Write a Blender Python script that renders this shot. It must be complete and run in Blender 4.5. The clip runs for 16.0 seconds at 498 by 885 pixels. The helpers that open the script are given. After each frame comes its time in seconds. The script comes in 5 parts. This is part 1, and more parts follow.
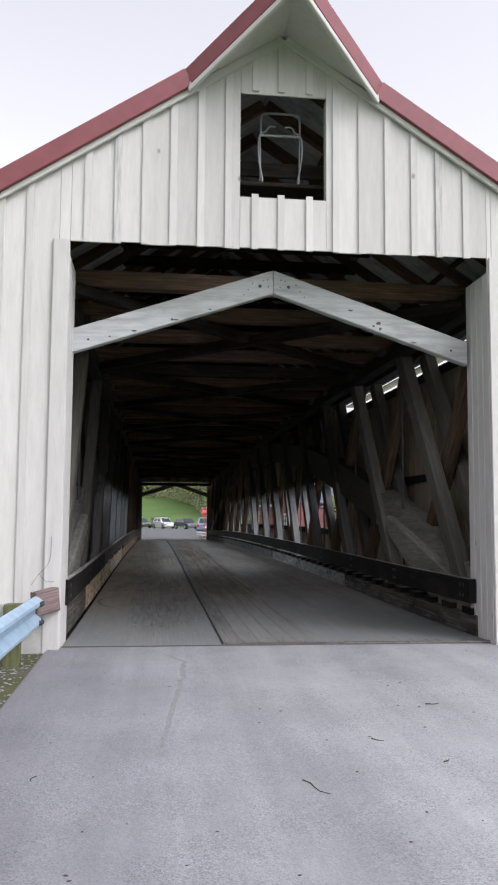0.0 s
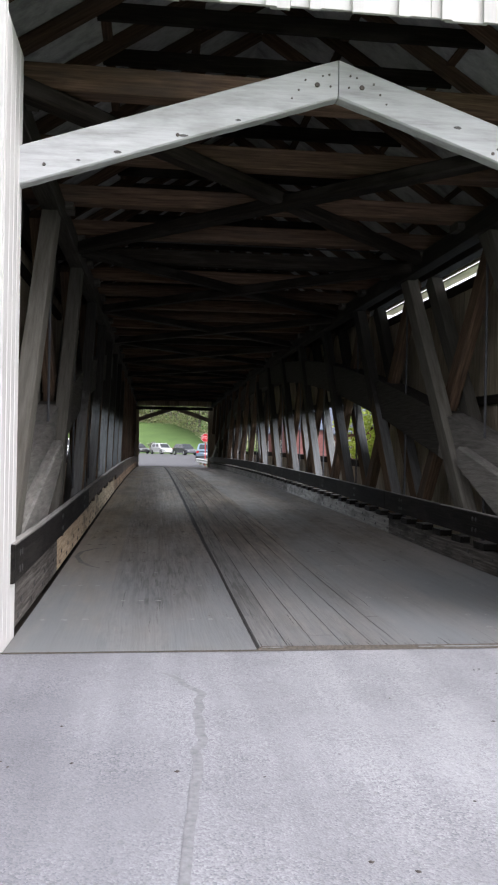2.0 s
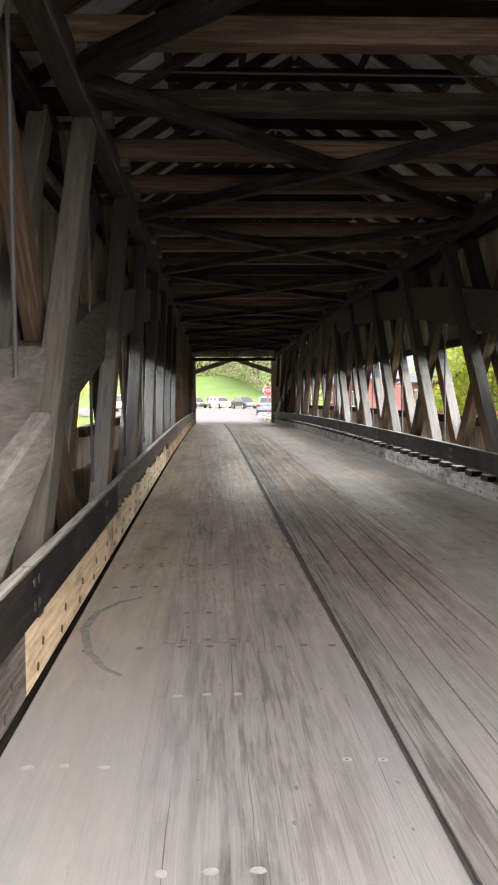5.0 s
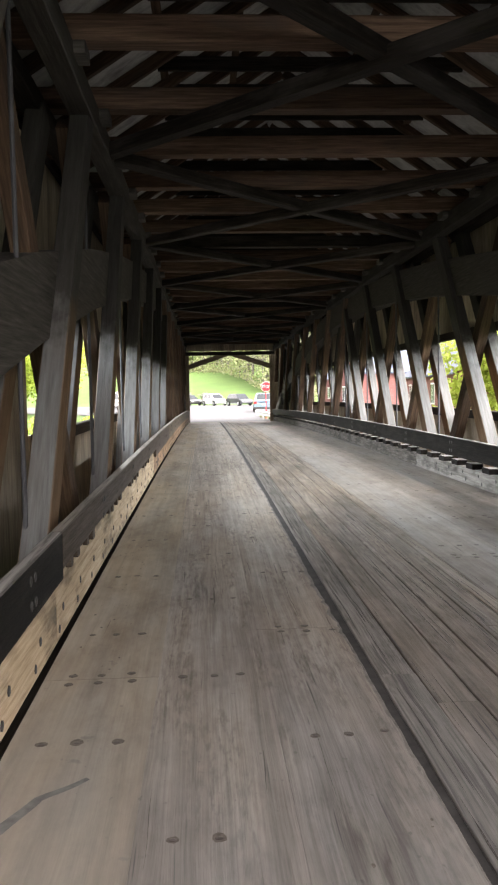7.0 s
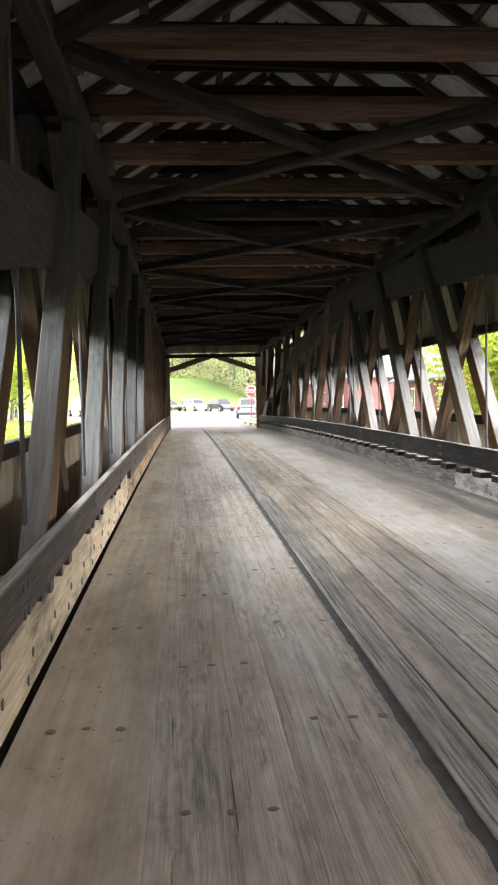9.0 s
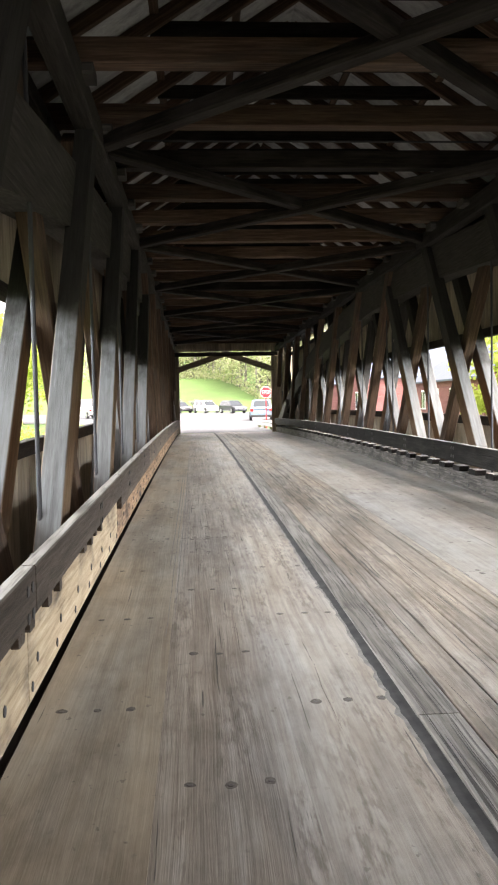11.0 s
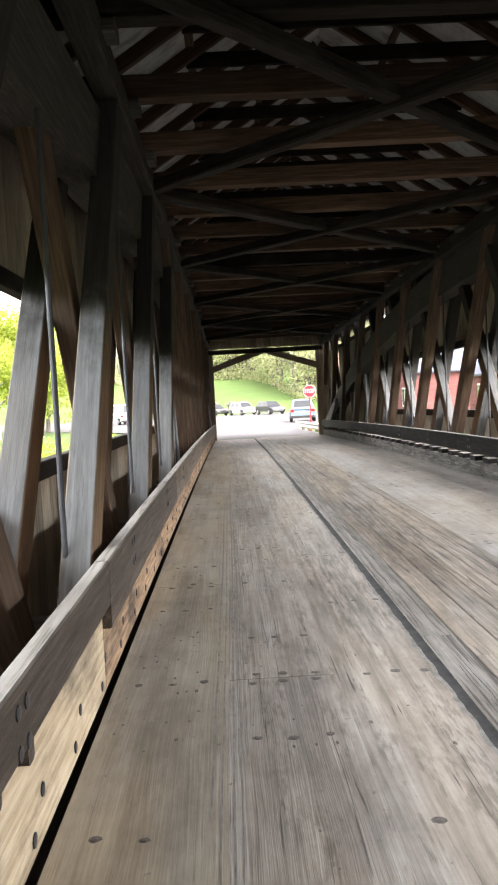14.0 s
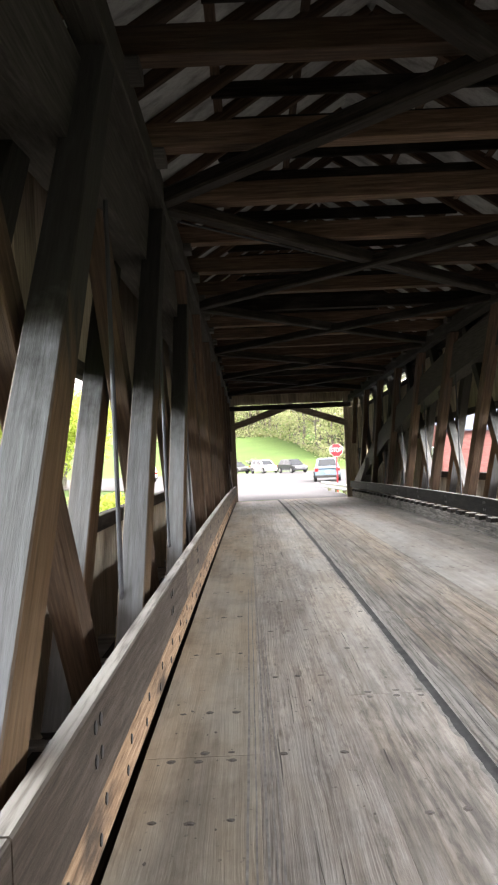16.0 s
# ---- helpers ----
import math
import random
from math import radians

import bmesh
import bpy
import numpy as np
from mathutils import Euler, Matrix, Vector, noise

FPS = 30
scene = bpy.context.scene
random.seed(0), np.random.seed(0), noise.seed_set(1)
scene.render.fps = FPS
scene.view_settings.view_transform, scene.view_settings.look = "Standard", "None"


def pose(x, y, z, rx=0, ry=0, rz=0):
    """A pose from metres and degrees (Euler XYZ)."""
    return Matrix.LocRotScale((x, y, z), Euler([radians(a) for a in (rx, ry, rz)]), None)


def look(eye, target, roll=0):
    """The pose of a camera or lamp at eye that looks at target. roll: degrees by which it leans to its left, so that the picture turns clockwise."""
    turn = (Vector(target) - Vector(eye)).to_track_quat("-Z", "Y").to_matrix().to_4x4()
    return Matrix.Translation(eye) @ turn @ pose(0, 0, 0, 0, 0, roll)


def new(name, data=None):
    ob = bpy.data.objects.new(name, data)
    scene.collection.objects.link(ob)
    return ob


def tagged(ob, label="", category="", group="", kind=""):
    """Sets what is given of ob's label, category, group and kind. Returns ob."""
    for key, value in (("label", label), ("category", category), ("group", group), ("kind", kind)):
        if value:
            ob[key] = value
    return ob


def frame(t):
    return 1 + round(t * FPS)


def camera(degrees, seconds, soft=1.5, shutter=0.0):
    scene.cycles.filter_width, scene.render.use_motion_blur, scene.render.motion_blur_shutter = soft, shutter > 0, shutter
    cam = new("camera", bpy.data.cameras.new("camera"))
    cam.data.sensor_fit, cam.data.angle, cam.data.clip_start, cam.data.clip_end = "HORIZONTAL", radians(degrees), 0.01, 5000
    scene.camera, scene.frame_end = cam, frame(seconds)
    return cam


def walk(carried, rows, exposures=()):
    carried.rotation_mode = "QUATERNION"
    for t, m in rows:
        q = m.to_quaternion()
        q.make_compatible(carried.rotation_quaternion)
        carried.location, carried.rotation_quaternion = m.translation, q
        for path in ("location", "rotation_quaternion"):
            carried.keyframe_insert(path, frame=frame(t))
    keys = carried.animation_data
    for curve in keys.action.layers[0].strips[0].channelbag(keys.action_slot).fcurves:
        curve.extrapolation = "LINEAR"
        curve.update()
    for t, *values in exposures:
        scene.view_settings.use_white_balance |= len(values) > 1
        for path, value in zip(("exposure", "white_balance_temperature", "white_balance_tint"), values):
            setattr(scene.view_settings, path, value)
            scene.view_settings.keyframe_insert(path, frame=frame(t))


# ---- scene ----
cam = camera(33.7, 16.0, soft=2.2)
METRES, EYE, TILT, LEAN, TURN = 23.438, 1.5, 0.5, 0.0, -6.47
ROWS = [
    (0.0, 0.0, 0.0, 0.0, -0.03, 4.79, -0.41),
    (0.5, -0.0009, 0.0373, 0.0007, 0.29, 3.5, -0.7),
    (1.0, -0.0057, 0.0726, 0.0019, 0.2, 2.52, -0.94),
    (1.5, -0.0091, 0.1093, 0.0012, 0.03, 0.82, -1.05),
    (2.0, -0.0157, 0.1441, 0.0007, -0.18, -0.35, -0.96),
    (2.5, -0.0184, 0.1801, 0.0003, -0.53, -1.36, -0.77),
    (3.0, -0.0236, 0.2127, 0.0002, -0.26, -1.99, -0.42),
    (3.5, -0.028, 0.2485, 0.0009, 0.41, -2.52, -0.04),
    (4.0, -0.0331, 0.2826, 0.0015, 2.5, -3.22, 0.22),
    (4.5, -0.038, 0.3169, 0.0024, 2.44, -3.7, 0.35),
    (5.0, -0.0419, 0.3498, 0.0036, 3.77, -3.75, 0.47),
    (7.5, -0.0629, 0.5078, 0.0008, 2.99, -4.04, 1.38),
    (8.0, -0.0681, 0.5398, -0.0002, 2.45, -4.08, 1.38),
    (8.5, -0.0725, 0.5698, -0.0002, 2.34, -4.13, 1.25),
    (9.0, -0.0767, 0.6014, 0.0001, 1.93, -3.64, 1.12),
    (9.5, -0.0779, 0.6321, 0.0002, 2.19, -3.98, 1.08),
    (10.0, -0.0818, 0.6634, -0.0, 2.61, -3.58, 1.06),
    (12.5, -0.1014, 0.8123, -0.0016, 2.65, -3.48, 1.3),
    (13.0, -0.1044, 0.8411, -0.0001, 3.13, -3.39, 1.99),
    (13.5, -0.1105, 0.8699, 0.0001, 3.98, -3.37, 2.62),
    (14.0, -0.1141, 0.8981, -0.0003, 5.06, -3.42, 3.01),
    (14.5, -0.118, 0.923, -0.0004, 4.21, -2.76, 2.89),
    (15.0, -0.1201, 0.9488, -0.0002, 4.32, -1.92, 2.79),
    (15.5, -0.122, 0.971, 0.0016, 5.08, -0.65, 2.61),
    (16.0, -0.127, 0.9905, 0.0025, 6.52, 0.63, 2.62),
]
EXPO = [(0.0, 0.17, 6150, 16), (1.5, 0.43, 6150, 16), (2.5, 0.92, 6200, 16), (3.0, 1.2, 6200, 16), (3.5, 1.5, 6300, 16), (4.2, 1.74, 6540, 16), (5.0, 2.03, 6950, 16), (7.5, 2.24, 6850, 16), (9.0, 2.4, 6900, 16), (10.0, 2.42, 6900, 16), (12.5, 2.22, 6850, 17), (16.0, 2.22, 6850, 17)]
walk(cam, [(t, pose(0, 0, EYE, TILT, LEAN, TURN) @ pose(METRES * x, METRES * y, METRES * z, 90 + pitch, roll, yaw)) for t, x, y, z, yaw, pitch, roll in ROWS], EXPO)

# ---- sky and sun: a bright, thinly overcast day ----
world = bpy.data.worlds.new("sky")
scene.world = world
world.use_nodes = True
wn, wl = world.node_tree.nodes, world.node_tree.links
wn.clear()
sky = wn.new("ShaderNodeTexSky")
sky.sky_type, sky.sun_disc = "NISHITA", False
sky.sun_elevation, sky.sun_rotation = radians(48), radians(135)
sky.air_density, sky.dust_density, sky.ozone_density = 1.0, 4.0, 1.0
pale = wn.new("ShaderNodeHueSaturation")
pale.inputs["Saturation"].default_value = 0.04
wbg = wn.new("ShaderNodeBackground")
wbg.inputs["Strength"].default_value = 0.29
wout = wn.new("ShaderNodeOutputWorld")
wl.new(sky.outputs[0], pale.inputs["Color"])
wl.new(pale.outputs[0], wbg.inputs["Color"])
wl.new(wbg.outputs[0], wout.inputs["Surface"])
sun = new("sun", bpy.data.lights.new("sun", "SUN"))
sun.data.energy, sun.data.angle, sun.data.color = 0.25, radians(20), (1.0, 0.96, 0.9)
sun.matrix_world = look((30, -30, 45), (0, 0, 0))

# added lamps outside the long side openings, boosting the daylight through them
for s in (-1, 1):
    d = bpy.data.lights.new("window_daylight", "AREA")
    d.shape, d.size, d.size_y, d.energy, d.spread, d.color = "RECTANGLE", 40.0, 0.8, 970, radians(140), (0.77, 0.905, 1.0)
    o = new("window_daylight", d)
    eye = Vector((1.36 + s * 7.0, 33.3, 3.75))
    o.matrix_world = Matrix.Translation(eye) @ Matrix(((0, 0, s), (s, 0, 0), (0, 1, 0))).to_4x4() @ pose(0, 0, 0, -20, 0, 0)

# added lamp inside the near gateway, boosting its daylight on the deck
d = bpy.data.lights.new("gateway_daylight", "AREA")
d.shape, d.size, d.size_y, d.energy, d.spread, d.color = "RECTANGLE", 4.4, 0.7, 22, radians(95), (0.97, 0.98, 1.0)
o = new("gateway_daylight", d)
o.matrix_world = pose(1.36, 9.6, 3.3, 66, 0, 0)

# ---- materials ----


def mat(name, rough=0.8, metal=0.0, gloss=0.5):
    m = bpy.data.materials.new(name)
    m.use_nodes = True
    b = m.node_tree.nodes["Principled BSDF"]
    b.inputs["Roughness"].default_value = rough
    b.inputs["Metallic"].default_value = metal
    b.inputs["Specular IOR Level"].default_value = gloss
    return m, m.node_tree.nodes, m.node_tree.links, b


def noise_node(n, l, vec, scale, detail=4.0, rough=0.55):
    t = n.new("ShaderNodeTexNoise")
    t.inputs["Scale"].default_value, t.inputs["Detail"].default_value, t.inputs["Roughness"].default_value = scale, detail, rough
    if vec is not None:
        l.new(vec, t.inputs["Vector"])
    return t.outputs["Fac"]


def ramp_node(n, l, fac, stops):
    r = n.new("ShaderNodeValToRGB")
    e = r.color_ramp.elements
    while len(e) < len(stops):
        e.new(0.5)
    for k, (p, c) in zip(e, stops):
        k.position, k.color = p, (*c, 1) if len(c) == 3 else c
    l.new(fac, r.inputs[0])
    return r.outputs[0]


def mix_node(n, l, fac, a, b, mode="MIX"):
    m = n.new("ShaderNodeMix")
    m.data_type, m.blend_type = "RGBA", mode
    for k, v in ((0, fac), (6, a), (7, b)):
        if isinstance(v, (int, float)):
            m.inputs[k].default_value = v
        elif isinstance(v, tuple):
            m.inputs[k].default_value = (*v, 1)
        else:
            l.new(v, m.inputs[k])
    return m.outputs[2]


def scaled(n, l, vec, sx, sy, sz):
    k = n.new("ShaderNodeMapping")
    k.inputs["Scale"].default_value = (sx, sy, sz)
    l.new(vec, k.inputs["Vector"])
    return k.outputs[0]


def local_vec(n, l):
    """Object coordinates shifted by the object's random number, so that no two pieces have one grain."""
    tc, oi, sc, ad = n.new("ShaderNodeTexCoord"), n.new("ShaderNodeObjectInfo"), n.new("ShaderNodeMath"), n.new("ShaderNodeVectorMath")
    sc.operation, sc.inputs[1].default_value = "MULTIPLY", 37.0
    l.new(oi.outputs["Random"], sc.inputs[0])
    l.new(tc.outputs["Object"], ad.inputs[0])
    l.new(sc.outputs[0], ad.inputs[1])
    return ad.outputs[0], oi.outputs["Random"]


def bump(n, l, bsdf, height, strength, dist=0.01):
    b = n.new("ShaderNodeBump")
    b.inputs["Strength"].default_value, b.inputs["Distance"].default_value = strength, dist
    l.new(height, b.inputs["Height"])
    l.new(b.outputs[0], bsdf.inputs["Normal"])


def wood(name, dark, mid, light, rough=0.75, stain=(0.05, 0.045, 0.04), stain_amount=0.5, relief=0.5, spread=0.5, across=14.0, fibre=0.35, worn=None):
    """Sawn timber: grain along local x, cracks, stains, and a tone of its own for each piece."""
    m, n, l, b = mat(name, rough, 0.0, 0.1)
    v, rnd = local_vec(n, l)
    grain = noise_node(n, l, scaled(n, l, v, 0.7, across, across), 3.0, 6.0, 0.65)
    fine = noise_node(n, l, scaled(n, l, v, 2.0, across * 6, across * 6), 3.0, 3.0, 0.6)
    col = ramp_node(n, l, grain, [(0.28, dark), (0.5, mid), (0.72, light)])
    lo = 1.0 - spread
    tone = ramp_node(n, l, rnd, [(0.0, (lo, lo, lo)), (1.0, (1.0 + spread * 0.3,) * 3)])
    col = mix_node(n, l, 1.0, col, tone, "MULTIPLY")
    col = mix_node(n, l, fibre, col, ramp_node(n, l, fine, [(0.35, (0.55, 0.55, 0.55)), (0.6, (1, 1, 1))]), "MULTIPLY")
    big = noise_node(n, l, scaled(n, l, v, 0.8, 2.5, 2.5), 1.6, 5.0, 0.6)
    mask = ramp_node(n, l, big, [(0.5, (0, 0, 0)), (0.68, (stain_amount,) * 3)])
    col = mix_node(n, l, mask, col, stain)
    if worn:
        # paler upper face: wear, and the light along it put into the colour
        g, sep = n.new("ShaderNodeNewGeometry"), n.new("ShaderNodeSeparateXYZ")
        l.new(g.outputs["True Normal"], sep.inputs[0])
        top_light = mix_node(n, l, 1.0, ramp_node(n, l, sep.outputs["Z"], [(0.6, (0, 0, 0)), (0.9, (1, 1, 1))]), ramp_node(n, l, grain, [(0.3, (0.25,) * 3), (0.55, (1, 1, 1))]), "MULTIPLY")
        col = mix_node(n, l, top_light, col, worn)
    l.new(col, b.inputs["Base Color"])
    bump(n, l, b, grain, relief, 0.012)
    return m


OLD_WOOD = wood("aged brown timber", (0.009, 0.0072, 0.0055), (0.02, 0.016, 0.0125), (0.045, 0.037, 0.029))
RED_WOOD = wood("reddish sawn timber", (0.046, 0.028, 0.019), (0.112, 0.071, 0.048), (0.2, 0.134, 0.094))
# end posts paled: the gateway's light is put into their colour
GREY_WOOD = wood("grey timber with gateway light in its tone", (0.072, 0.065, 0.053), (0.108, 0.1, 0.084), (0.138, 0.13, 0.113), stain=(0.05, 0.043, 0.034), stain_amount=0.4, spread=0.3, across=9.0, fibre=0.2)
POST_WOOD = wood("brown-grey post timber, window-lit below", (0.024, 0.0225, 0.0195), (0.038, 0.0355, 0.0315), (0.051, 0.049, 0.045), stain=(0.036, 0.031, 0.026), stain_amount=0.5, spread=0.3, across=9.0, fibre=0.25)
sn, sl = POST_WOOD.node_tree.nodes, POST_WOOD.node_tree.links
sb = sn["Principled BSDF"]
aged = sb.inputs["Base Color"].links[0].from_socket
# window light put into the colour: paler and cooler below the window head
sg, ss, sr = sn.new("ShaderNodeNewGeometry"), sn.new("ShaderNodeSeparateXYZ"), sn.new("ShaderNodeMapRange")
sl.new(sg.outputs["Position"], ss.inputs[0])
lit_edge, lit_sum = noise_node(sn, sl, scaled(sn, sl, sg.outputs["Position"], 6, 6, 1.2), 1.4, 4.0, 0.6), sn.new("ShaderNodeMath")
lit_sum.operation = "ADD"
sl.new(ss.outputs["Z"], lit_sum.inputs[0])
sl.new(lit_edge, lit_sum.inputs[1])
sl.new(lit_sum.outputs[0], sr.inputs["Value"])
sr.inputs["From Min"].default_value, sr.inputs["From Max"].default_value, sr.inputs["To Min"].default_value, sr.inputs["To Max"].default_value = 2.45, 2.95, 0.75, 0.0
window_lit = mix_node(sn, sl, 1.0, aged, (4.2, 4.5, 4.95), "MULTIPLY")
# faces turned across the bridge take a warm tint instead of the cool one
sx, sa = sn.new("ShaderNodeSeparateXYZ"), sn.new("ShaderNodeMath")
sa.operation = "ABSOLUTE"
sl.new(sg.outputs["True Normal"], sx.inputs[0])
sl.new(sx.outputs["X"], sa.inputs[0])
window_lit = mix_node(sn, sl, ramp_node(sn, sl, sa.outputs[0], [(0.55, (0, 0, 0)), (0.8, (1, 1, 1))]), window_lit, mix_node(sn, sl, 1.0, aged, (4.9, 3.25, 2.0), "MULTIPLY"))
sl.new(mix_node(sn, sl, sr.outputs[0], aged, window_lit), sb.inputs["Base Color"])
BRACE_WOOD = wood("tan sawn brace timber", (0.04, 0.026, 0.017), (0.085, 0.055, 0.036), (0.15, 0.1, 0.066))
# far inner posts: the brown carries the shade of their unlit side
BROWN_POST = wood("brown post timber, unlit tone", (0.048, 0.031, 0.021), (0.096, 0.062, 0.042), (0.165, 0.112, 0.079), spread=0.35)
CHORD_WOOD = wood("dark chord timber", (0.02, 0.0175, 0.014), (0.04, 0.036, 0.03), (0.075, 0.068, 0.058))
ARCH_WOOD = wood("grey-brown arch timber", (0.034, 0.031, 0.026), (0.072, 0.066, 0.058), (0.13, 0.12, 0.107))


def deck_wood(name, tint=(1.0, 1.0, 1.0), figure=0.6, cracks=0.33, hue=0.5, wet=0.6, even=0.0, ridge=0.0, blots=(), dust=0.94):
    """Worn planks: long grain that bends round knots, drying cracks, stains that run on over several planks, and pale road dust near the gate."""
    m, n, l, b = mat(name, 0.62, 0.0, 0.3)
    v, rnd = local_vec(n, l)
    g = n.new("ShaderNodeNewGeometry")
    pos = g.outputs["Position"]
    # grain lines pushed aside by knots
    push = n.new("ShaderNodeTexNoise")
    push.inputs["Scale"].default_value, push.inputs["Detail"].default_value = 1.0, 3.0
    l.new(scaled(n, l, v, 0.55, 3.6, 3.6), push.inputs["Vector"])
    off, add = n.new("ShaderNodeVectorMath"), n.new("ShaderNodeVectorMath")
    off.operation, off.inputs[1].default_value = "MULTIPLY", (0.0, 0.075, 0.075)
    l.new(push.outputs["Color"], off.inputs[0])
    l.new(v, add.inputs[0])
    l.new(off.outputs[0], add.inputs[1])
    bent_v = add.outputs[0]
    streak = noise_node(n, l, scaled(n, l, bent_v, 0.22, 11, 11), 2.2, 6.0, 0.66)
    rings = noise_node(n, l, scaled(n, l, bent_v, 0.3, 48, 48), 1.6, 4.0, 0.65)
    flow = noise_node(n, l, scaled(n, l, v, 0.16, 4.5, 4.5), 2.0, 5.0, 0.62)
    col = ramp_node(n, l, streak, [(0.3, (0.235, 0.213, 0.192)), (0.44, (0.335, 0.311, 0.287)), (0.56, (0.395, 0.372, 0.347)), (0.72, (0.47, 0.447, 0.42))])
    col = mix_node(n, l, even, col, (0.375, 0.35, 0.322))
    tan = ramp_node(n, l, noise_node(n, l, scaled(n, l, pos, 1.9, 0.35, 1), 1.1, 4.0, 0.6), [(0.38, (1.02, 0.91, 0.77)), (0.5, (1.0, 0.96, 0.9)), (0.62, (0.93, 0.95, 0.98))])
    col = mix_node(n, l, hue, col, mix_node(n, l, 1.0, col, tan, "MULTIPLY"))
    tone = ramp_node(n, l, rnd, [(0.0, (0.88, 0.88, 0.88)), (1.0, (1.07, 1.06, 1.05))])
    col = mix_node(n, l, 1.0, col, tone, "MULTIPLY")
    col = mix_node(n, l, figure * 0.14, col, ramp_node(n, l, rings, [(0.34, (0.5, 0.48, 0.46)), (0.5, (1.0, 1.0, 1.0)), (0.68, (1.12, 1.12, 1.12))]), "MULTIPLY")
    col = mix_node(n, l, 0.55 - 0.3 * even, col, ramp_node(n, l, flow, [(0.34, (0.68, 0.655, 0.63)), (0.5, (0.98, 0.98, 0.98)), (0.66, (1.1, 1.1, 1.1))]), "MULTIPLY")
    worn = noise_node(n, l, scaled(n, l, pos, 1.6, 0.8, 1), 3.2, 7.0, 0.7)
    col = mix_node(n, l, 0.8, col, ramp_node(n, l, worn, [(0.3, (0.72, 0.7, 0.68)), (0.5, (1.0, 1.0, 1.0)), (0.7, (1.18, 1.18, 1.18))]), "MULTIPLY")
    dash = noise_node(n, l, scaled(n, l, bent_v, 4.2, 22, 22), 1.7, 4.0, 0.6)
    rag = ramp_node(n, l, noise_node(n, l, scaled(n, l, v, 0.6, 5, 5), 1.3, 3.0, 0.6), [(0.45, (0, 0, 0)), (0.6, (figure,) * 3)])
    col = mix_node(n, l, rag, col, mix_node(n, l, 1.0, col, ramp_node(n, l, dash, [(0.38, (0.55, 0.52, 0.5)), (0.5, (1.0, 1.0, 1.0)), (0.62, (1.17, 1.16, 1.15))]), "MULTIPLY"))
    col = mix_node(n, l, 1.0, col, tint, "MULTIPLY")
    # proud fibres with dirt between them
    comb = noise_node(n, l, scaled(n, l, bent_v, 0.9, 40, 40), 1.7, 3.0, 0.55)
    if ridge:
        col = mix_node(n, l, ridge, col, ramp_node(n, l, comb, [(0.36, (0.42, 0.4, 0.38)), (0.47, (0.92, 0.92, 0.91)), (0.62, (1.16, 1.155, 1.15))]), "MULTIPLY")
    split = noise_node(n, l, scaled(n, l, bent_v, 0.4, 30, 30), 1.5, 2.0, 0.5)
    col = mix_node(n, l, ramp_node(n, l, split, [(cracks - 0.035, (0.9,) * 3), (cracks, (0, 0, 0))]), col, (0.055, 0.047, 0.04))
    wide = noise_node(n, l, scaled(n, l, pos, 2.3, 0.5, 1), 1.0, 6.0, 0.66)
    col = mix_node(n, l, ramp_node(n, l, wide, [(0.47, (0, 0, 0)), (0.64, (wet,) * 3)]), col, mix_node(n, l, 1.0, col, (0.42, 0.37, 0.32), "MULTIPLY"))
    spots = noise_node(n, l, pos, 9.0, 4.0, 0.6)
    col = mix_node(n, l, ramp_node(n, l, spots, [(0.68, (0, 0, 0)), (0.74, (0.65,) * 3)]), col, (0.14, 0.12, 0.1))
    pecks = noise_node(n, l, scaled(n, l, pos, 1.0, 0.6, 1), 26.0, 2.0, 0.5)
    near = ramp_node(n, l, noise_node(n, l, pos, 1.1, 2.0, 0.5), [(0.48, (0, 0, 0)), (0.58, (0.7,) * 3)])
    col = mix_node(n, l, mix_node(n, l, 1.0, ramp_node(n, l, pecks, [(0.7, (0, 0, 0)), (0.74, (1, 1, 1))]), near, "MULTIPLY"), col, (0.1, 0.085, 0.07))
    # road dust carried in by wheels
    sep = n.new("ShaderNodeSeparateXYZ")
    l.new(pos, sep.inputs[0])
    fade = n.new("ShaderNodeMapRange")
    fade.inputs["From Min"].default_value, fade.inputs["From Max"].default_value, fade.inputs["To Min"].default_value, fade.inputs["To Max"].default_value = 11.8, 16.3, dust, 0.0
    l.new(sep.outputs["Y"], fade.inputs["Value"])
    patch = ramp_node(n, l, noise_node(n, l, scaled(n, l, pos, 2.2, 0.5, 1), 1.0, 6.0, 0.7), [(0.42, (1, 1, 1)), (0.64, (0.74, 0.74, 0.74))])
    k = n.new("ShaderNodeMath")
    k.operation = "MULTIPLY"
    l.new(fade.outputs[0], k.inputs[0])
    l.new(patch, k.inputs[1])
    col = mix_node(n, l, k.outputs[0], col, (0.146, 0.153, 0.157))
    lines = noise_node(n, l, scaled(n, l, bent_v, 0.5, 9, 9), 1.6, 6.0, 0.66)
    col = mix_node(n, l, 0.42 - 0.35 * even, col, ramp_node(n, l, lines, [(0.33, (0.6, 0.59, 0.58)), (0.47, (1.0, 1.0, 1.0)), (0.66, (1.1, 1.09, 1.08))]), "MULTIPLY")
    # dark smudges broken up by the grain
    dashes = noise_node(n, l, scaled(n, l, bent_v, 1.1, 15, 15), 1.7, 5.0, 0.62)
    for bx, by, rx, ry in blots:
        d, q = n.new("ShaderNodeVectorMath"), n.new("ShaderNodeVectorMath")
        d.operation, d.inputs[1].default_value = "SUBTRACT", (bx, by, 0.0)
        q.operation = "LENGTH"
        l.new(pos, d.inputs[0])
        l.new(scaled(n, l, d.outputs[0], 1 / rx, 1 / ry, 0.0), q.inputs[0])
        soft = ramp_node(n, l, q.outputs["Value"], [(0.2, (1, 1, 1)), (1.0, (0, 0, 0))])
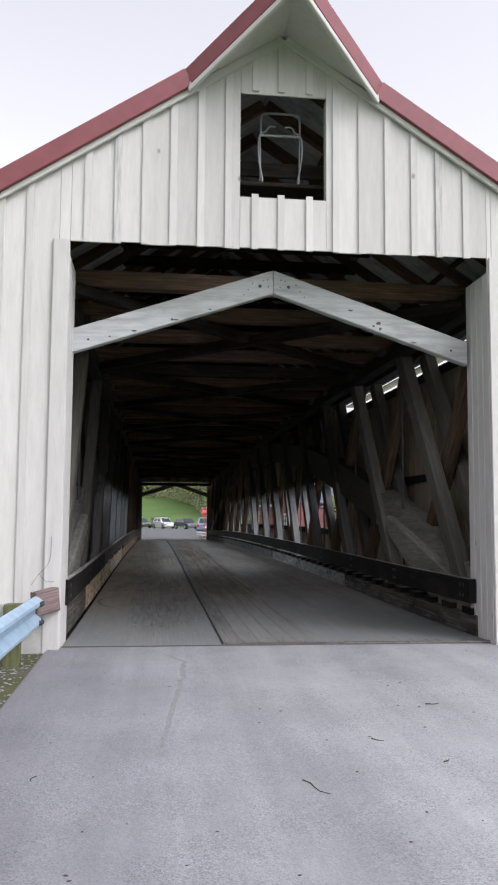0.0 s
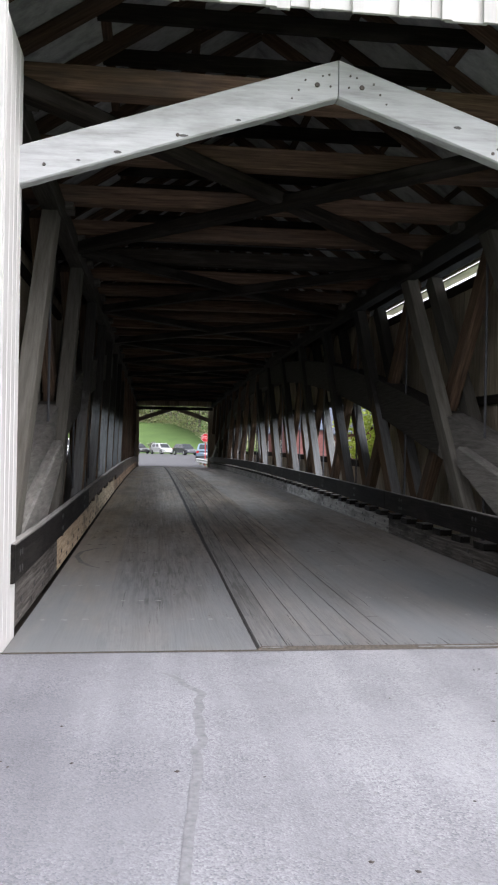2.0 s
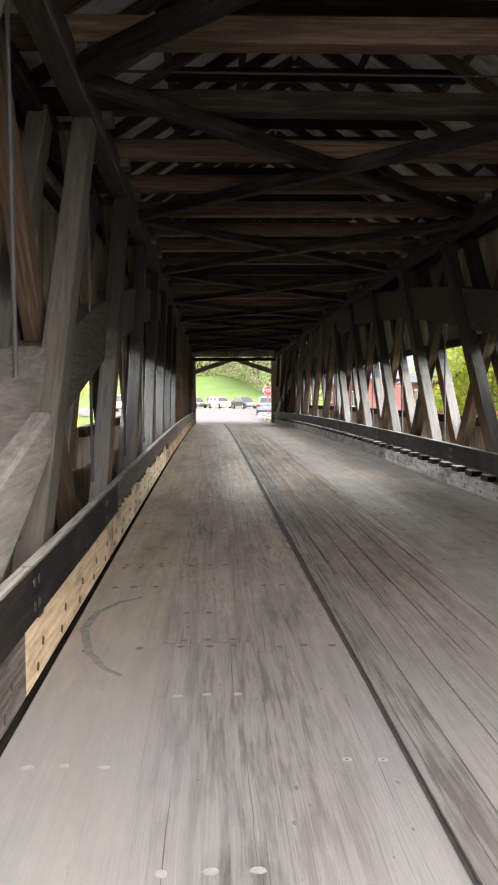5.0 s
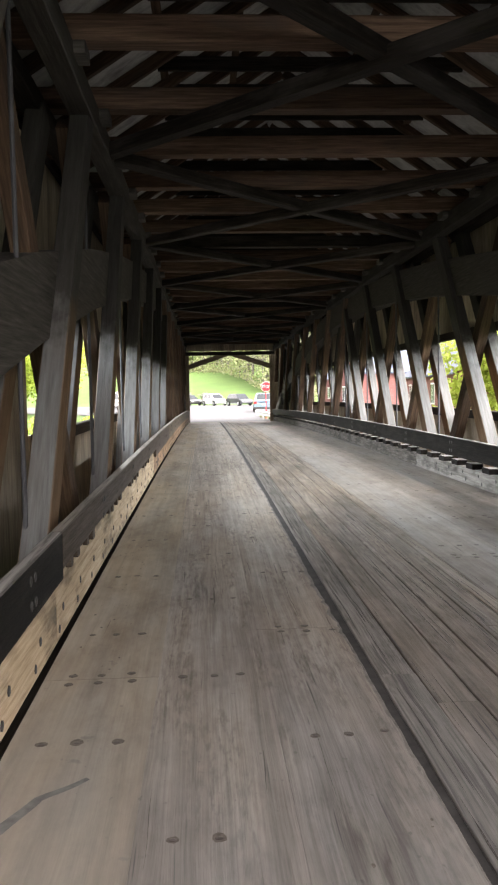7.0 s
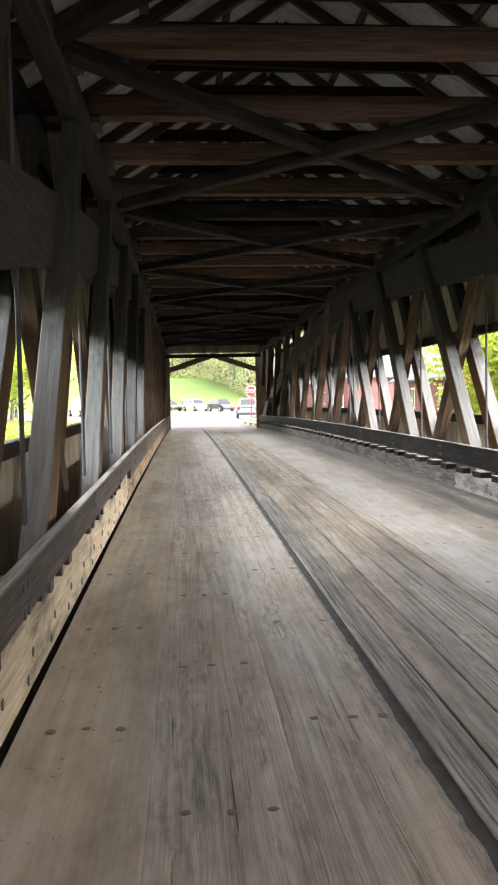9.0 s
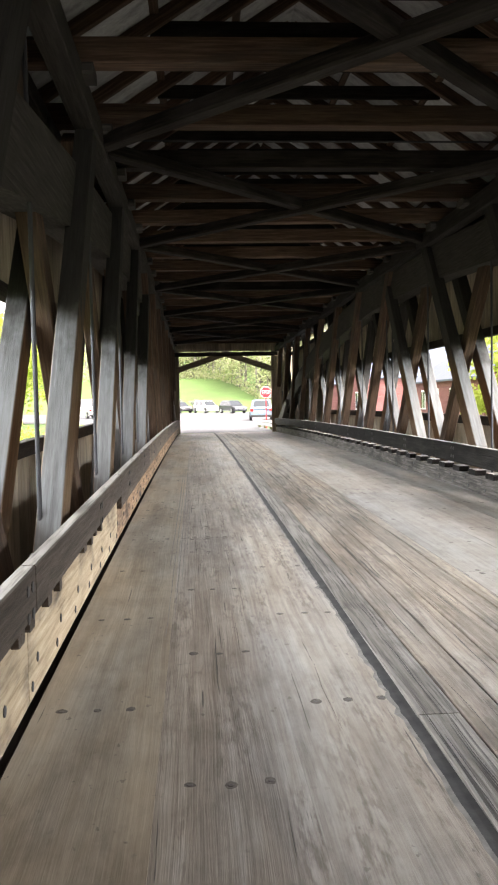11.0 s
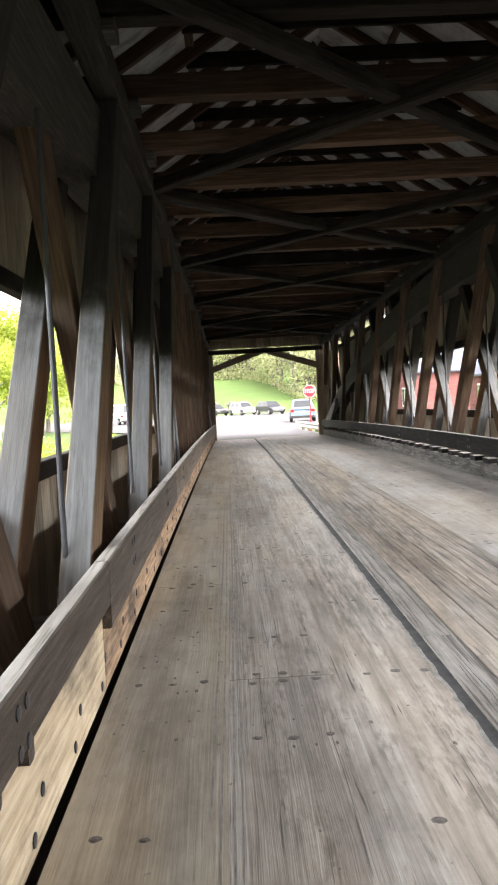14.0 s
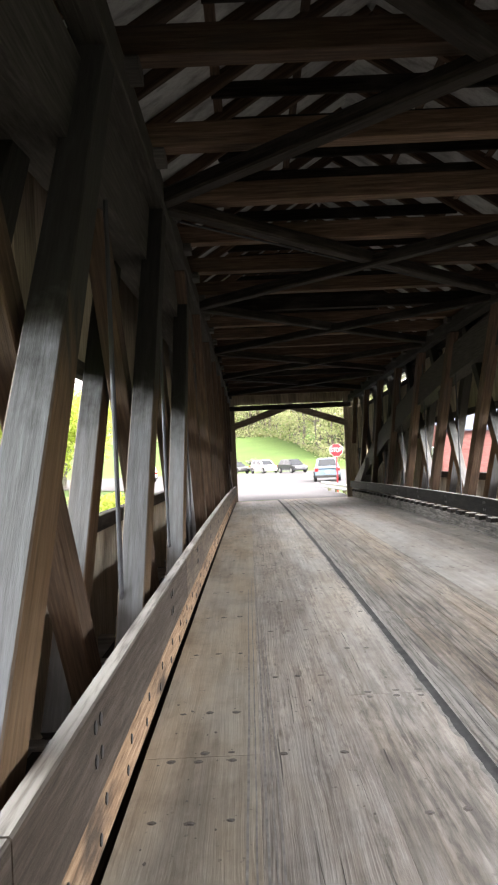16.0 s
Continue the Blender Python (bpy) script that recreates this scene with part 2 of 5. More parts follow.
        soft = mix_node(n, l, 1.0, soft, ramp_node(n, l, dashes, [(0.4, (1, 1, 1)), (0.56, (0.18,) * 3)]), "MULTIPLY")
        col = mix_node(n, l, soft, col, mix_node(n, l, 1.0, col, (0.42, 0.41, 0.4), "MULTIPLY"))
    l.new(col, b.inputs["Base Color"])
    h = n.new("ShaderNodeMath")
    l.new(streak, h.inputs[0])
    l.new(rings, h.inputs[1])
    bump(n, l, b, h.outputs[0], 0.22 + 0.4 * figure, 0.008)
    return m


SMUDGES = [(0.02, 10.78, 0.17, 0.2), (0.15, 12.1, 0.62, 2.3), (0.45, 13.9, 0.2, 0.8), (-0.12, 17.2, 0.2, 1.2), (0.45, 27.5, 0.4, 3.0)]
DECK_WOOD = deck_wood("worn figured deck planks", (0.84, 0.805, 0.775), 0.75, 0.305, 0.55, 0.5, 0.15, 0.16, SMUDGES)
DECK_SMOOTH = deck_wood("smooth tan deck plank", (0.82, 0.765, 0.675), 0.14, 0.25, 0.7, 0.55, 0.6)
DECK_ROUGH = deck_wood("rough cracked deck planks", (0.69, 0.64, 0.59), 0.65, 0.362, 0.6, 0.7, 0.0, 0.45, [(1.25, 31.3, 0.28, 0.75), (1.1, 31.9, 0.15, 0.5), (1.3, 29.0, 0.7, 4.0)], 0.88)
DECK_RIDGED = deck_wood("splintered deck plank beside the step", (0.56, 0.55, 0.535), 0.7, 0.375, 0.1, 0.5, 0.0, 0.9, [(0.86, 11.8, 0.3, 2.6)], 0.7)
DECK_PALE = deck_wood("pale scoured deck planks", (0.69, 0.68, 0.67), 0.25, 0.27, 0.4, 0.4, 0.5)
# worn= on the rails also paints the light along their upper edge
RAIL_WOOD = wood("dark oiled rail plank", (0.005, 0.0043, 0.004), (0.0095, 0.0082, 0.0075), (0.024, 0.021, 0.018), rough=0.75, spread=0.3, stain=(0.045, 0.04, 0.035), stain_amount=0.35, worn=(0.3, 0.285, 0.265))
CURB_WOOD = wood("pale curb timber", (0.3, 0.22, 0.135), (0.5, 0.385, 0.255), (0.64, 0.52, 0.375), stain=(0.06, 0.05, 0.04), stain_amount=0.8, spread=0.25)
CURB_ORANGE = wood("stained orange-brown curb timber", (0.1, 0.06, 0.035), (0.3, 0.19, 0.115), (0.5, 0.35, 0.23), stain=(0.045, 0.035, 0.028), stain_amount=0.9, spread=0.25)
CURB_DARK = wood("grime-mottled curb timber", (0.03, 0.026, 0.023), (0.085, 0.076, 0.067), (0.2, 0.185, 0.165), stain=(0.018, 0.016, 0.014), stain_amount=0.9, spread=0.35)
CURB_GREY = wood("dusty grey curb timber", (0.13, 0.12, 0.105), (0.24, 0.225, 0.205), (0.33, 0.315, 0.29), stain=(0.04, 0.035, 0.03), stain_amount=0.8, spread=0.25)
# arch ends paler than the rib: dust, with gateway light in the colour
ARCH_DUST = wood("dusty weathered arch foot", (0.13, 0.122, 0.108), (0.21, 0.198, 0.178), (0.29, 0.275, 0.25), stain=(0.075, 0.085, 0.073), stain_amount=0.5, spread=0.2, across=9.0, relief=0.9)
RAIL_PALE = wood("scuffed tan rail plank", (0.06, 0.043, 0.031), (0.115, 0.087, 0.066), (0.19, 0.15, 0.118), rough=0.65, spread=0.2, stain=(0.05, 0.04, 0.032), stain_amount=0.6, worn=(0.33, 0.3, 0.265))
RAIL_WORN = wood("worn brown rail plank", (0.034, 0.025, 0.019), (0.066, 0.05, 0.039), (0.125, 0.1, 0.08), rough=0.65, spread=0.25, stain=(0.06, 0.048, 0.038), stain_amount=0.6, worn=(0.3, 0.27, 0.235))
SIDING_IN = wood("unpainted siding boards", (0.22, 0.18, 0.125), (0.37, 0.31, 0.23), (0.48, 0.41, 0.32), spread=0.3, stain_amount=0.4, across=8)
WHITE_PAINT = wood("weathered white paint", (0.47, 0.455, 0.43), (0.515, 0.498, 0.473), (0.55, 0.533, 0.508), rough=0.6, stain=(0.45, 0.42, 0.38), stain_amount=0.22, spread=0.14, relief=0.1, across=5, fibre=0.08)
pn, pl = WHITE_PAINT.node_tree.nodes, WHITE_PAINT.node_tree.links
pb = pn["Principled BSDF"]
coat = pb.inputs["Base Color"].links[0].from_socket
pv, _ = local_vec(pn, pl)
pvor = pn.new("ShaderNodeTexVoronoi")
pvor.inputs["Scale"].default_value = 1.7
pl.new(scaled(pn, pl, pv, 0.8, 1.3, 1.3), pvor.inputs["Vector"])
knot = ramp_node(pn, pl, pvor.outputs["Distance"], [(0.03, (0.8,) * 3), (0.06, (0, 0, 0))])
flake = ramp_node(pn, pl, noise_node(pn, pl, scaled(pn, pl, pv, 2.2, 9, 9), 2.0, 6.0, 0.7), [(0.7, (0, 0, 0)), (0.74, (0.7,) * 3)])
coat = mix_node(pn, pl, flake, coat, (0.36, 0.34, 0.31))
pl.new(mix_node(pn, pl, knot, coat, (0.2, 0.17, 0.14)), pb.inputs["Base Color"])
BRACE_PAINT = wood("worn grey-white paint", (0.32, 0.318, 0.31), (0.44, 0.445, 0.44), (0.5, 0.51, 0.505), rough=0.6, stain=(0.2, 0.2, 0.18), stain_amount=0.5, spread=0.1, relief=0.2, across=6, fibre=0.15)
WORN_BATTEN = wood("thin flaking white paint", (0.3, 0.285, 0.265), (0.47, 0.46, 0.44), (0.6, 0.59, 0.57), rough=0.7, stain=(0.16, 0.14, 0.12), stain_amount=0.6, spread=0.1, relief=0.4, across=9, fibre=0.3)
SOFFIT = wood("cream soffit boards", (0.5, 0.44, 0.36), (0.62, 0.56, 0.47), (0.68, 0.63, 0.54), spread=0.15, stain_amount=0.2, across=8)
ROOF_DECK = wood("pale grey roof panels", (0.33, 0.33, 0.325), (0.45, 0.455, 0.45), (0.52, 0.525, 0.52), spread=0.15, across=3)


def plain(name, col, rough=0.5, metal=0.0, vary=0.15, scale=6.0, relief=0.0):
    m, n, l, b = mat(name, rough, metal)
    tc = n.new("ShaderNodeTexCoord")
    f = noise_node(n, l, tc.outputs["Object"], scale, 5.0)
    lo = tuple(c * (1 - vary) for c in col)
    hi = tuple(min(1, c * (1 + vary)) for c in col)
    l.new(ramp_node(n, l, f, [(0.3, lo), (0.7, hi)]), b.inputs["Base Color"])
    if relief:
        bump(n, l, b, f, relief)
    return m


IRON = plain("rusted iron", (0.1, 0.085, 0.075), 0.55, 0.7, 0.3)
BOLT_IRON = plain("blackened bolt iron", (0.022, 0.02, 0.019), 0.6, 0.2, 0.3)
ROD_IRON = plain("dark round iron rod", (0.035, 0.035, 0.038), 0.75, 0.0, 0.25)
GALV = plain("galvanised steel", (0.36, 0.49, 0.6), 0.42, 0.3, 0.14)
RED_METAL = plain("dark red roof metal", (0.17, 0.042, 0.048), 0.45, 0.1, 0.12)
CONCRETE = plain("concrete", (0.36, 0.35, 0.33), 0.85, 0, 0.25, 5, 0.3)


def ground_mat(name, stops, scale, fine_scale, rough=0.95, relief=0.4):
    m, n, l, b = mat(name, rough)
    g = n.new("ShaderNodeNewGeometry")
    a = noise_node(n, l, g.outputs["Position"], scale, 6.0, 0.6)
    f = noise_node(n, l, g.outputs["Position"], fine_scale, 3.0, 0.7)
    col = ramp_node(n, l, a, stops)
    col = mix_node(n, l, 0.55, col, ramp_node(n, l, f, [(0.3, (0.5, 0.5, 0.5)), (0.68, (1.25, 1.25, 1.25))]), "MULTIPLY")
    l.new(col, b.inputs["Base Color"])
    bump(n, l, b, f, relief, 0.01)
    return m


def asphalt(name):
    """Pale chip-sealed asphalt: stones of many tones, bald patches, faint wheel tracks."""
    m, n, l, b = mat(name, 0.9)
    g = n.new("ShaderNodeNewGeometry")
    pos = g.outputs["Position"]
    v = n.new("ShaderNodeTexVoronoi")
    v.inputs["Scale"].default_value = 115.0
    l.new(pos, v.inputs["Vector"])
    w = n.new("ShaderNodeTexVoronoi")
    w.inputs["Scale"].default_value = 55.0
    l.new(pos, w.inputs["Vector"])
    base = ramp_node(n, l, noise_node(n, l, pos, 0.8, 6.0, 0.6), [(0.3, (0.175, 0.174, 0.182)), (0.7, (0.244, 0.243, 0.252))])
    track = ramp_node(n, l, noise_node(n, l, scaled(n, l, pos, 1.6, 0.12, 1), 1.3, 4.0, 0.6), [(0.35, (0.84, 0.84, 0.85)), (0.65, (1.08, 1.08, 1.08))])
    col = mix_node(n, l, 1.0, base, track, "MULTIPLY")
    # darker towards the left edge of the road, paler towards the right
    xs, xr = n.new("ShaderNodeSeparateXYZ"), n.new("ShaderNodeMapRange")
    l.new(pos, xs.inputs[0])
    l.new(xs.outputs["X"], xr.inputs["Value"])
    xr.inputs["From Min"].default_value, xr.inputs["From Max"].default_value = -1.1, 2.4
    side_tone = ramp_node(n, l, xr.outputs[0], [(0.0, (0.72, 0.71, 0.72)), (0.3, (0.96, 0.96, 0.97)), (0.75, (1.17, 1.17, 1.16))])
    col = mix_node(n, l, 1.0, col, side_tone, "MULTIPLY")
    sep = n.new("ShaderNodeSeparateColor")
    l.new(v.outputs["Color"], sep.inputs[0])
    stone = ramp_node(n, l, sep.outputs[0], [(0.0, (0.6, 0.6, 0.62)), (0.3, (0.9, 0.9, 0.91)), (0.8, (1.09, 1.09, 1.08)), (1.0, (1.32, 1.31, 1.28))])
    rough = ramp_node(n, l, noise_node(n, l, pos, 2.2, 4.0, 0.6), [(0.32, (0.3,) * 3), (0.65, (0.95,) * 3)])
    col = mix_node(n, l, rough, col, mix_node(n, l, 1.0, col, stone, "MULTIPLY"))
    sep2 = n.new("ShaderNodeSeparateColor")
    l.new(w.outputs["Color"], sep2.inputs[0])
    col = mix_node(n, l, ramp_node(n, l, sep2.outputs[0], [(0.965, (0, 0, 0)), (0.985, (0.45,) * 3)]), col, (0.16, 0.16, 0.16))
    l.new(col, b.inputs["Base Color"])
    bump(n, l, b, v.outputs["Distance"], 0.4, 0.004)
    return m


ASPHALT = asphalt("bleached gravelly asphalt")
GRASS = ground_mat("spring grass", [(0.3, (0.063, 0.122, 0.021)), (0.7, (0.092, 0.16, 0.032))], 0.25, 9.0)
# the ground turns dark brown low in the stream bed
gn, gl = GRASS.node_tree.nodes, GRASS.node_tree.links
gb = gn["Principled BSDF"]
turf = gb.inputs["Base Color"].links[0].from_socket
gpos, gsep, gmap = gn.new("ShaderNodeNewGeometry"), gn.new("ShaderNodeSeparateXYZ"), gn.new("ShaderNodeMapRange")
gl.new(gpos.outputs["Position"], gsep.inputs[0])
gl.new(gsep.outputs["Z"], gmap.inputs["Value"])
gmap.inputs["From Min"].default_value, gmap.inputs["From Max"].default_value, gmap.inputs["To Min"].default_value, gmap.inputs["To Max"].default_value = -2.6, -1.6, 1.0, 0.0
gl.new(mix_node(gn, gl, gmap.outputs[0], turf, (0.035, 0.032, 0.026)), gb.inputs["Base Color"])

# ---- building helpers ----
MESHES = {}


def mesh_of(name, verts, faces, material, smooth=False):
    me = bpy.data.meshes.new(name)
    me.from_pydata(verts, [], faces)
    me.materials.append(material)
    if smooth:
        me.shade_smooth()
    return me


def part(name, data, material, parent=None, label=""):
    """Links a bmesh or a mesh as one object, under a thing or a part."""
    if isinstance(data, bmesh.types.BMesh):
        me = bpy.data.meshes.new(name)
        data.to_mesh(me)
        data.free()
        me.materials.append(material)
        data = me
    ob = new(name, data)
    if parent is not None:
        ob.parent = parent
    if label:
        tagged(ob, label)
    return ob


def empty(name, label, category, group="", kind="", at=(0, 0, 0)):
    ob = new(name)
    ob.empty_display_size = 0.1
    ob.location = at
    return tagged(ob, label, category, group, kind)


def box_mesh(lx, ly, lz, material, chamfer=0.008):
    """A timber with chamfered long edges, its length along x, centred."""
    key = (round(lx, 2), round(ly, 3), round(lz, 3), material.name, chamfer)
    if key in MESHES:
        return MESHES[key]
    a, b, c = ly / 2, lz / 2, min(chamfer, ly / 4, lz / 4)
    ring = [(-a + c, -b), (a - c, -b), (a, -b + c), (a, b - c), (a - c, b), (-a + c, b), (-a, b - c), (-a, -b + c)]
    verts = [(s * lx / 2, y, z) for s in (-1, 1) for y, z in ring]
    faces = [(i, (i + 1) % 8, 8 + (i + 1) % 8, 8 + i) for i in range(8)]
    faces += [tuple(reversed(range(8))), tuple(range(8, 16))]
    me = mesh_of("timber", verts, [tuple(reversed(f)) for f in faces], material)
    MESHES[key] = me
    me.flip_normals()
    return me


def beam(name, p, q, w, h, material, parent=None, label="", chamfer=0.008):
    """A timber from p to q; w is its level width, h the other way."""
    p, q = Vector(p), Vector(q)
    d = (q - p).normalized()
    side = Vector((0, 0, 1)).cross(d)
    side = side.normalized() if side.length > 0.05 else Vector((1, 0, 0))
    up = d.cross(side)
    ob = part(name, box_mesh((q - p).length, w, h, material, chamfer), material, parent, label)
    ob.matrix_basis = Matrix.Translation((p + q) / 2) @ Matrix((d, side, up)).transposed().to_4x4()
    return ob


# ---- plan of the bridge ----
Y0, Y1, C = 8.975, 57.4, 1.36            # deck ends and centre line
RISE = 0.2                              # camber of the deck
YM, HALF = (Y0 + Y1) / 2, (Y1 - Y0) / 2


def zc(y):
    k = min(1.0, abs(y - YM) / HALF)
    return RISE * (1 - k * k) + 0.04 - 0.04 * max(-1.0, min(1.0, (y - YM) / HALF)) + 0.06 * math.exp(-max(0.0, y - Y0) / 2.5)


def run(name, x, z, y0, y1, w, h, material, parent=None, label="", step=3.0, chamfer=0.008):
    """A timber along the bridge that follows the camber: centre x, foot z over the deck line, level width w, height h."""
    k = max(1, round((y1 - y0) / step))
    a, c = w / 2, min(chamfer, w / 4, h / 4)
    ring = [(-a + c, 0), (a - c, 0), (a, c), (a, h - c), (a - c, h), (-a + c, h), (-a, h - c), (-a, c)]
    ym = (y0 + y1) / 2
    verts, faces = [], []
    for i in range(k + 1):
        y = y0 + (y1 - y0) * i / k
        verts += [(y - ym, -s, u + zc(y)) for s, u in ring]
    for i in range(k):
        faces += [(8 * i + j, 8 * i + 8 + j, 8 * i + 8 + (j + 1) % 8, 8 * i + (j + 1) % 8) for j in range(8)]
    faces += [tuple(range(8)), tuple(reversed(range(8 * k, 8 * k + 8)))]
    me = mesh_of(name, verts, faces, material)
    ob = part(name, me, material, parent, label)
    ob.matrix_basis = pose(x, ym, z, 0, 0, 90)
    return ob


rng = random.Random(7)

# ---- trusses ----
PITCH, SLOPE_Y, MID = 3.1, 0.745, 34.15  # panel length, run of a post for each metre of height, middle of the trusses
Z_LOW, Z_TOP = -0.1, 4.0                # feet and heads of the slanting posts


def lean_pair(k, first):
    """Foot and head, along the bridge, of the k-th slanting post of the near half."""
    at = first + PITCH * k
    return at - SLOPE_Y * 1.95, at + SLOPE_Y * 2.15


def member(name, x, foot, head, w, h, material, parent):
    """A slanting truss timber from foot to head, cut off at the bridge ends."""
    a, b = Vector((x, foot, Z_LOW + zc(foot))), Vector((x, head, Z_TOP + zc(head)))
    lim0, lim1 = Y0 + 0.28, Y1 - 0.5
    if max(foot, head) < lim0 + 0.4 or min(foot, head) > lim1 - 0.4:
        return None
    cut = lambda p, q: p.lerp(q, (lim0 - p.y) / (q.y - p.y)) if p.y < lim0 else (p.lerp(q, (lim1 - p.y) / (q.y - p.y)) if p.y > lim1 else p)
    return beam(name, cut(a, b), cut(b, a), w, h, material, parent)


def arch_top(y):
    return 4.22 - 0.0061 * (y - YM) ** 2


def arch_rib(name, x, w, depth, parent, i0, i1, material, label):
    """A stretch of one timber arch rib, made of short straight lengths."""
    ys = [Y0 - 0.2 + (Y1 - Y0 + 0.4) * i / 18 for i in range(i0, i1 + 1)]
    verts, faces = [], []
    for y in ys:
        s = 0.0118 * (YM - y)
        nrm = Vector((0, -s, 1)).normalized()
        top = Vector((0, y, arch_top(y)))
        for dx, dn in ((-1, 0), (1, 0), (1, -depth), (-1, -depth)):
            p = top + nrm * dn
            verts.append((p.y - YM, -dx * w / 2, p.z))
    n = i1 - i0
    for i in range(n):
        faces += [(4 * i + j, 4 * i + (j + 1) % 4, 4 * i + 4 + (j + 1) % 4, 4 * i + 4 + j) for j in range(4)]
    faces += [(3, 2, 1, 0), (4 * n, 4 * n + 1, 4 * n + 2, 4 * n + 3)]
    ob = part(name, mesh_of(name, verts, faces, material), material, parent, label)
    ob.matrix_basis = pose(x, YM, 0, 0, 0, 90)
    return ob


def arch_foot(x, y0, y1, drop, parent):
    """The broad weathered foot of the arch, on which the end posts stand."""
    n, w = 6, 0.265
    vs, fs = [], []
    for i in range(n + 1):
        y = y0 + (y1 - y0) * i / n
        top = arch_top(y) - 0.02 - drop
        low = max(top - 0.66 + 0.42 * (i / n) ** 2, -0.12)
        for dx, z in ((-w + 0.02, top), (w - 0.02, top), (w, top - 0.025), (w, low), (-w, low), (-w, top - 0.025)):
            vs.append((y - y0, -dx, z))
    for i in range(n):
        a = 6 * i
        fs += [(a + j, a + (j + 1) % 6, a + 6 + (j + 1) % 6, a + 6 + j) for j in range(6)]
    fs += [tuple(reversed(range(6))), tuple(range(6 * n, 6 * n + 6))]
    ob = part("arch_foot", mesh_of("arch_foot", vs, fs, ARCH_DUST), ARCH_DUST, parent, "broad dusty weathered foot of the arch")
    ob.matrix_basis = pose(x, y0, 0, 0, 0, 90)
    return ob


def rod(name, p, q, r, parent, material=ROD_IRON):
    p, q = Vector(p), Vector(q)
    bm = bmesh.new()
    bmesh.ops.create_cone(bm, cap_ends=True, segments=8, radius1=r, radius2=r, depth=(q - p).length)
    ob = part(name, bm, material, parent)
    ob.matrix_basis = Matrix.Translation((p + q) / 2) @ (q - p).to_track_quat("Z", "Y").to_matrix().to_4x4()
    return ob


def truss(name, s):
    """s is -1 or 1: which side of the centre line."""
    t = empty(name, "weathered timber bridge truss of slanting posts with an arch", "truss", "bridge trusses")
    ua, ub, uc = (2.55, 2.75, 2.95) if s > 0 else (2.51, 2.71, 2.91)
    for half in (0, 1):
        for k in range(-6, 3):
            lo, hi = lean_pair(k, 26.68 if s < 0 else 26.6)
            if half:
                lo, hi = 2 * MID - lo, 2 * MID - hi
            for u, w, h in ((ua, 0.17, 0.27), (uc, 0.17, 0.27)):
                # gate end posts paler, far inner posts browner: light and shade in colour
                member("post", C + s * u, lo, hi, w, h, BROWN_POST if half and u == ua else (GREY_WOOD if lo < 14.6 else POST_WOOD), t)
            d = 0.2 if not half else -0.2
            # far braces take the post timber with window light in its colour
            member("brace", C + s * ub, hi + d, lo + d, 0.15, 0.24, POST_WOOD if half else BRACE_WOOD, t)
            y = hi + (0.45 if s < 0 else 0.08)
            if Y0 + 0.3 < y < Y1 - 0.3:
                rod("tie_rod", (C + s * 2.57, y, Z_LOW - 0.5 + zc(y)), (C + s * 2.57, y, Z_TOP + zc(y)), 0.016, t)
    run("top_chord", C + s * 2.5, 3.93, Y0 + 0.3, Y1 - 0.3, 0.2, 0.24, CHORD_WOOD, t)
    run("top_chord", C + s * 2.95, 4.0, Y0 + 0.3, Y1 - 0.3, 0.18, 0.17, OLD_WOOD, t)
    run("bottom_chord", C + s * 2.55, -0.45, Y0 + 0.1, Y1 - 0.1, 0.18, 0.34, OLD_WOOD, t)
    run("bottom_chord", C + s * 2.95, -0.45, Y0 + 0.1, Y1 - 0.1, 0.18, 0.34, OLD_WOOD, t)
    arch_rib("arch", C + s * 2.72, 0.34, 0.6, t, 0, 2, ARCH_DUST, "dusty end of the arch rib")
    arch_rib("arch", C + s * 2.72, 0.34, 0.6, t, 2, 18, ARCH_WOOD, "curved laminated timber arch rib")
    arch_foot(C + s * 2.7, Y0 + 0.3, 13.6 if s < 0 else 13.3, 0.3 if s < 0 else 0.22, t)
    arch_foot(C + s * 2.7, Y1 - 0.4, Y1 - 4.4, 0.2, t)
    return t


truss("truss", -1)
truss("truss", 1)

# ---- guard rails along the deck ----


def bolt(x, y, z, s, parent):
    if "bolt" not in MESHES:
        n = 8
        vs = [(r * math.cos(q * 6.2832 / n), r * math.sin(q * 6.2832 / n), h) for r, h in ((0.026, 0.0), (0.025, 0.004), (0.014, 0.0055), (0.012, 0.006)) for q in range(n)]
        fs = [(k * n + q, k * n + (q + 1) % n, k * n + n + (q + 1) % n, k * n + n + q) for k in range(3) for q in range(n)] + [tuple(range(3 * n, 4 * n))]
        MESHES["bolt"] = mesh_of("bolt", vs, fs, BOLT_IRON)
    o = part("bolt", MESHES["bolt"], BOLT_IRON, parent)
    o.matrix_basis = pose(x, y, z, 0, -90 * s, 0)
    return o


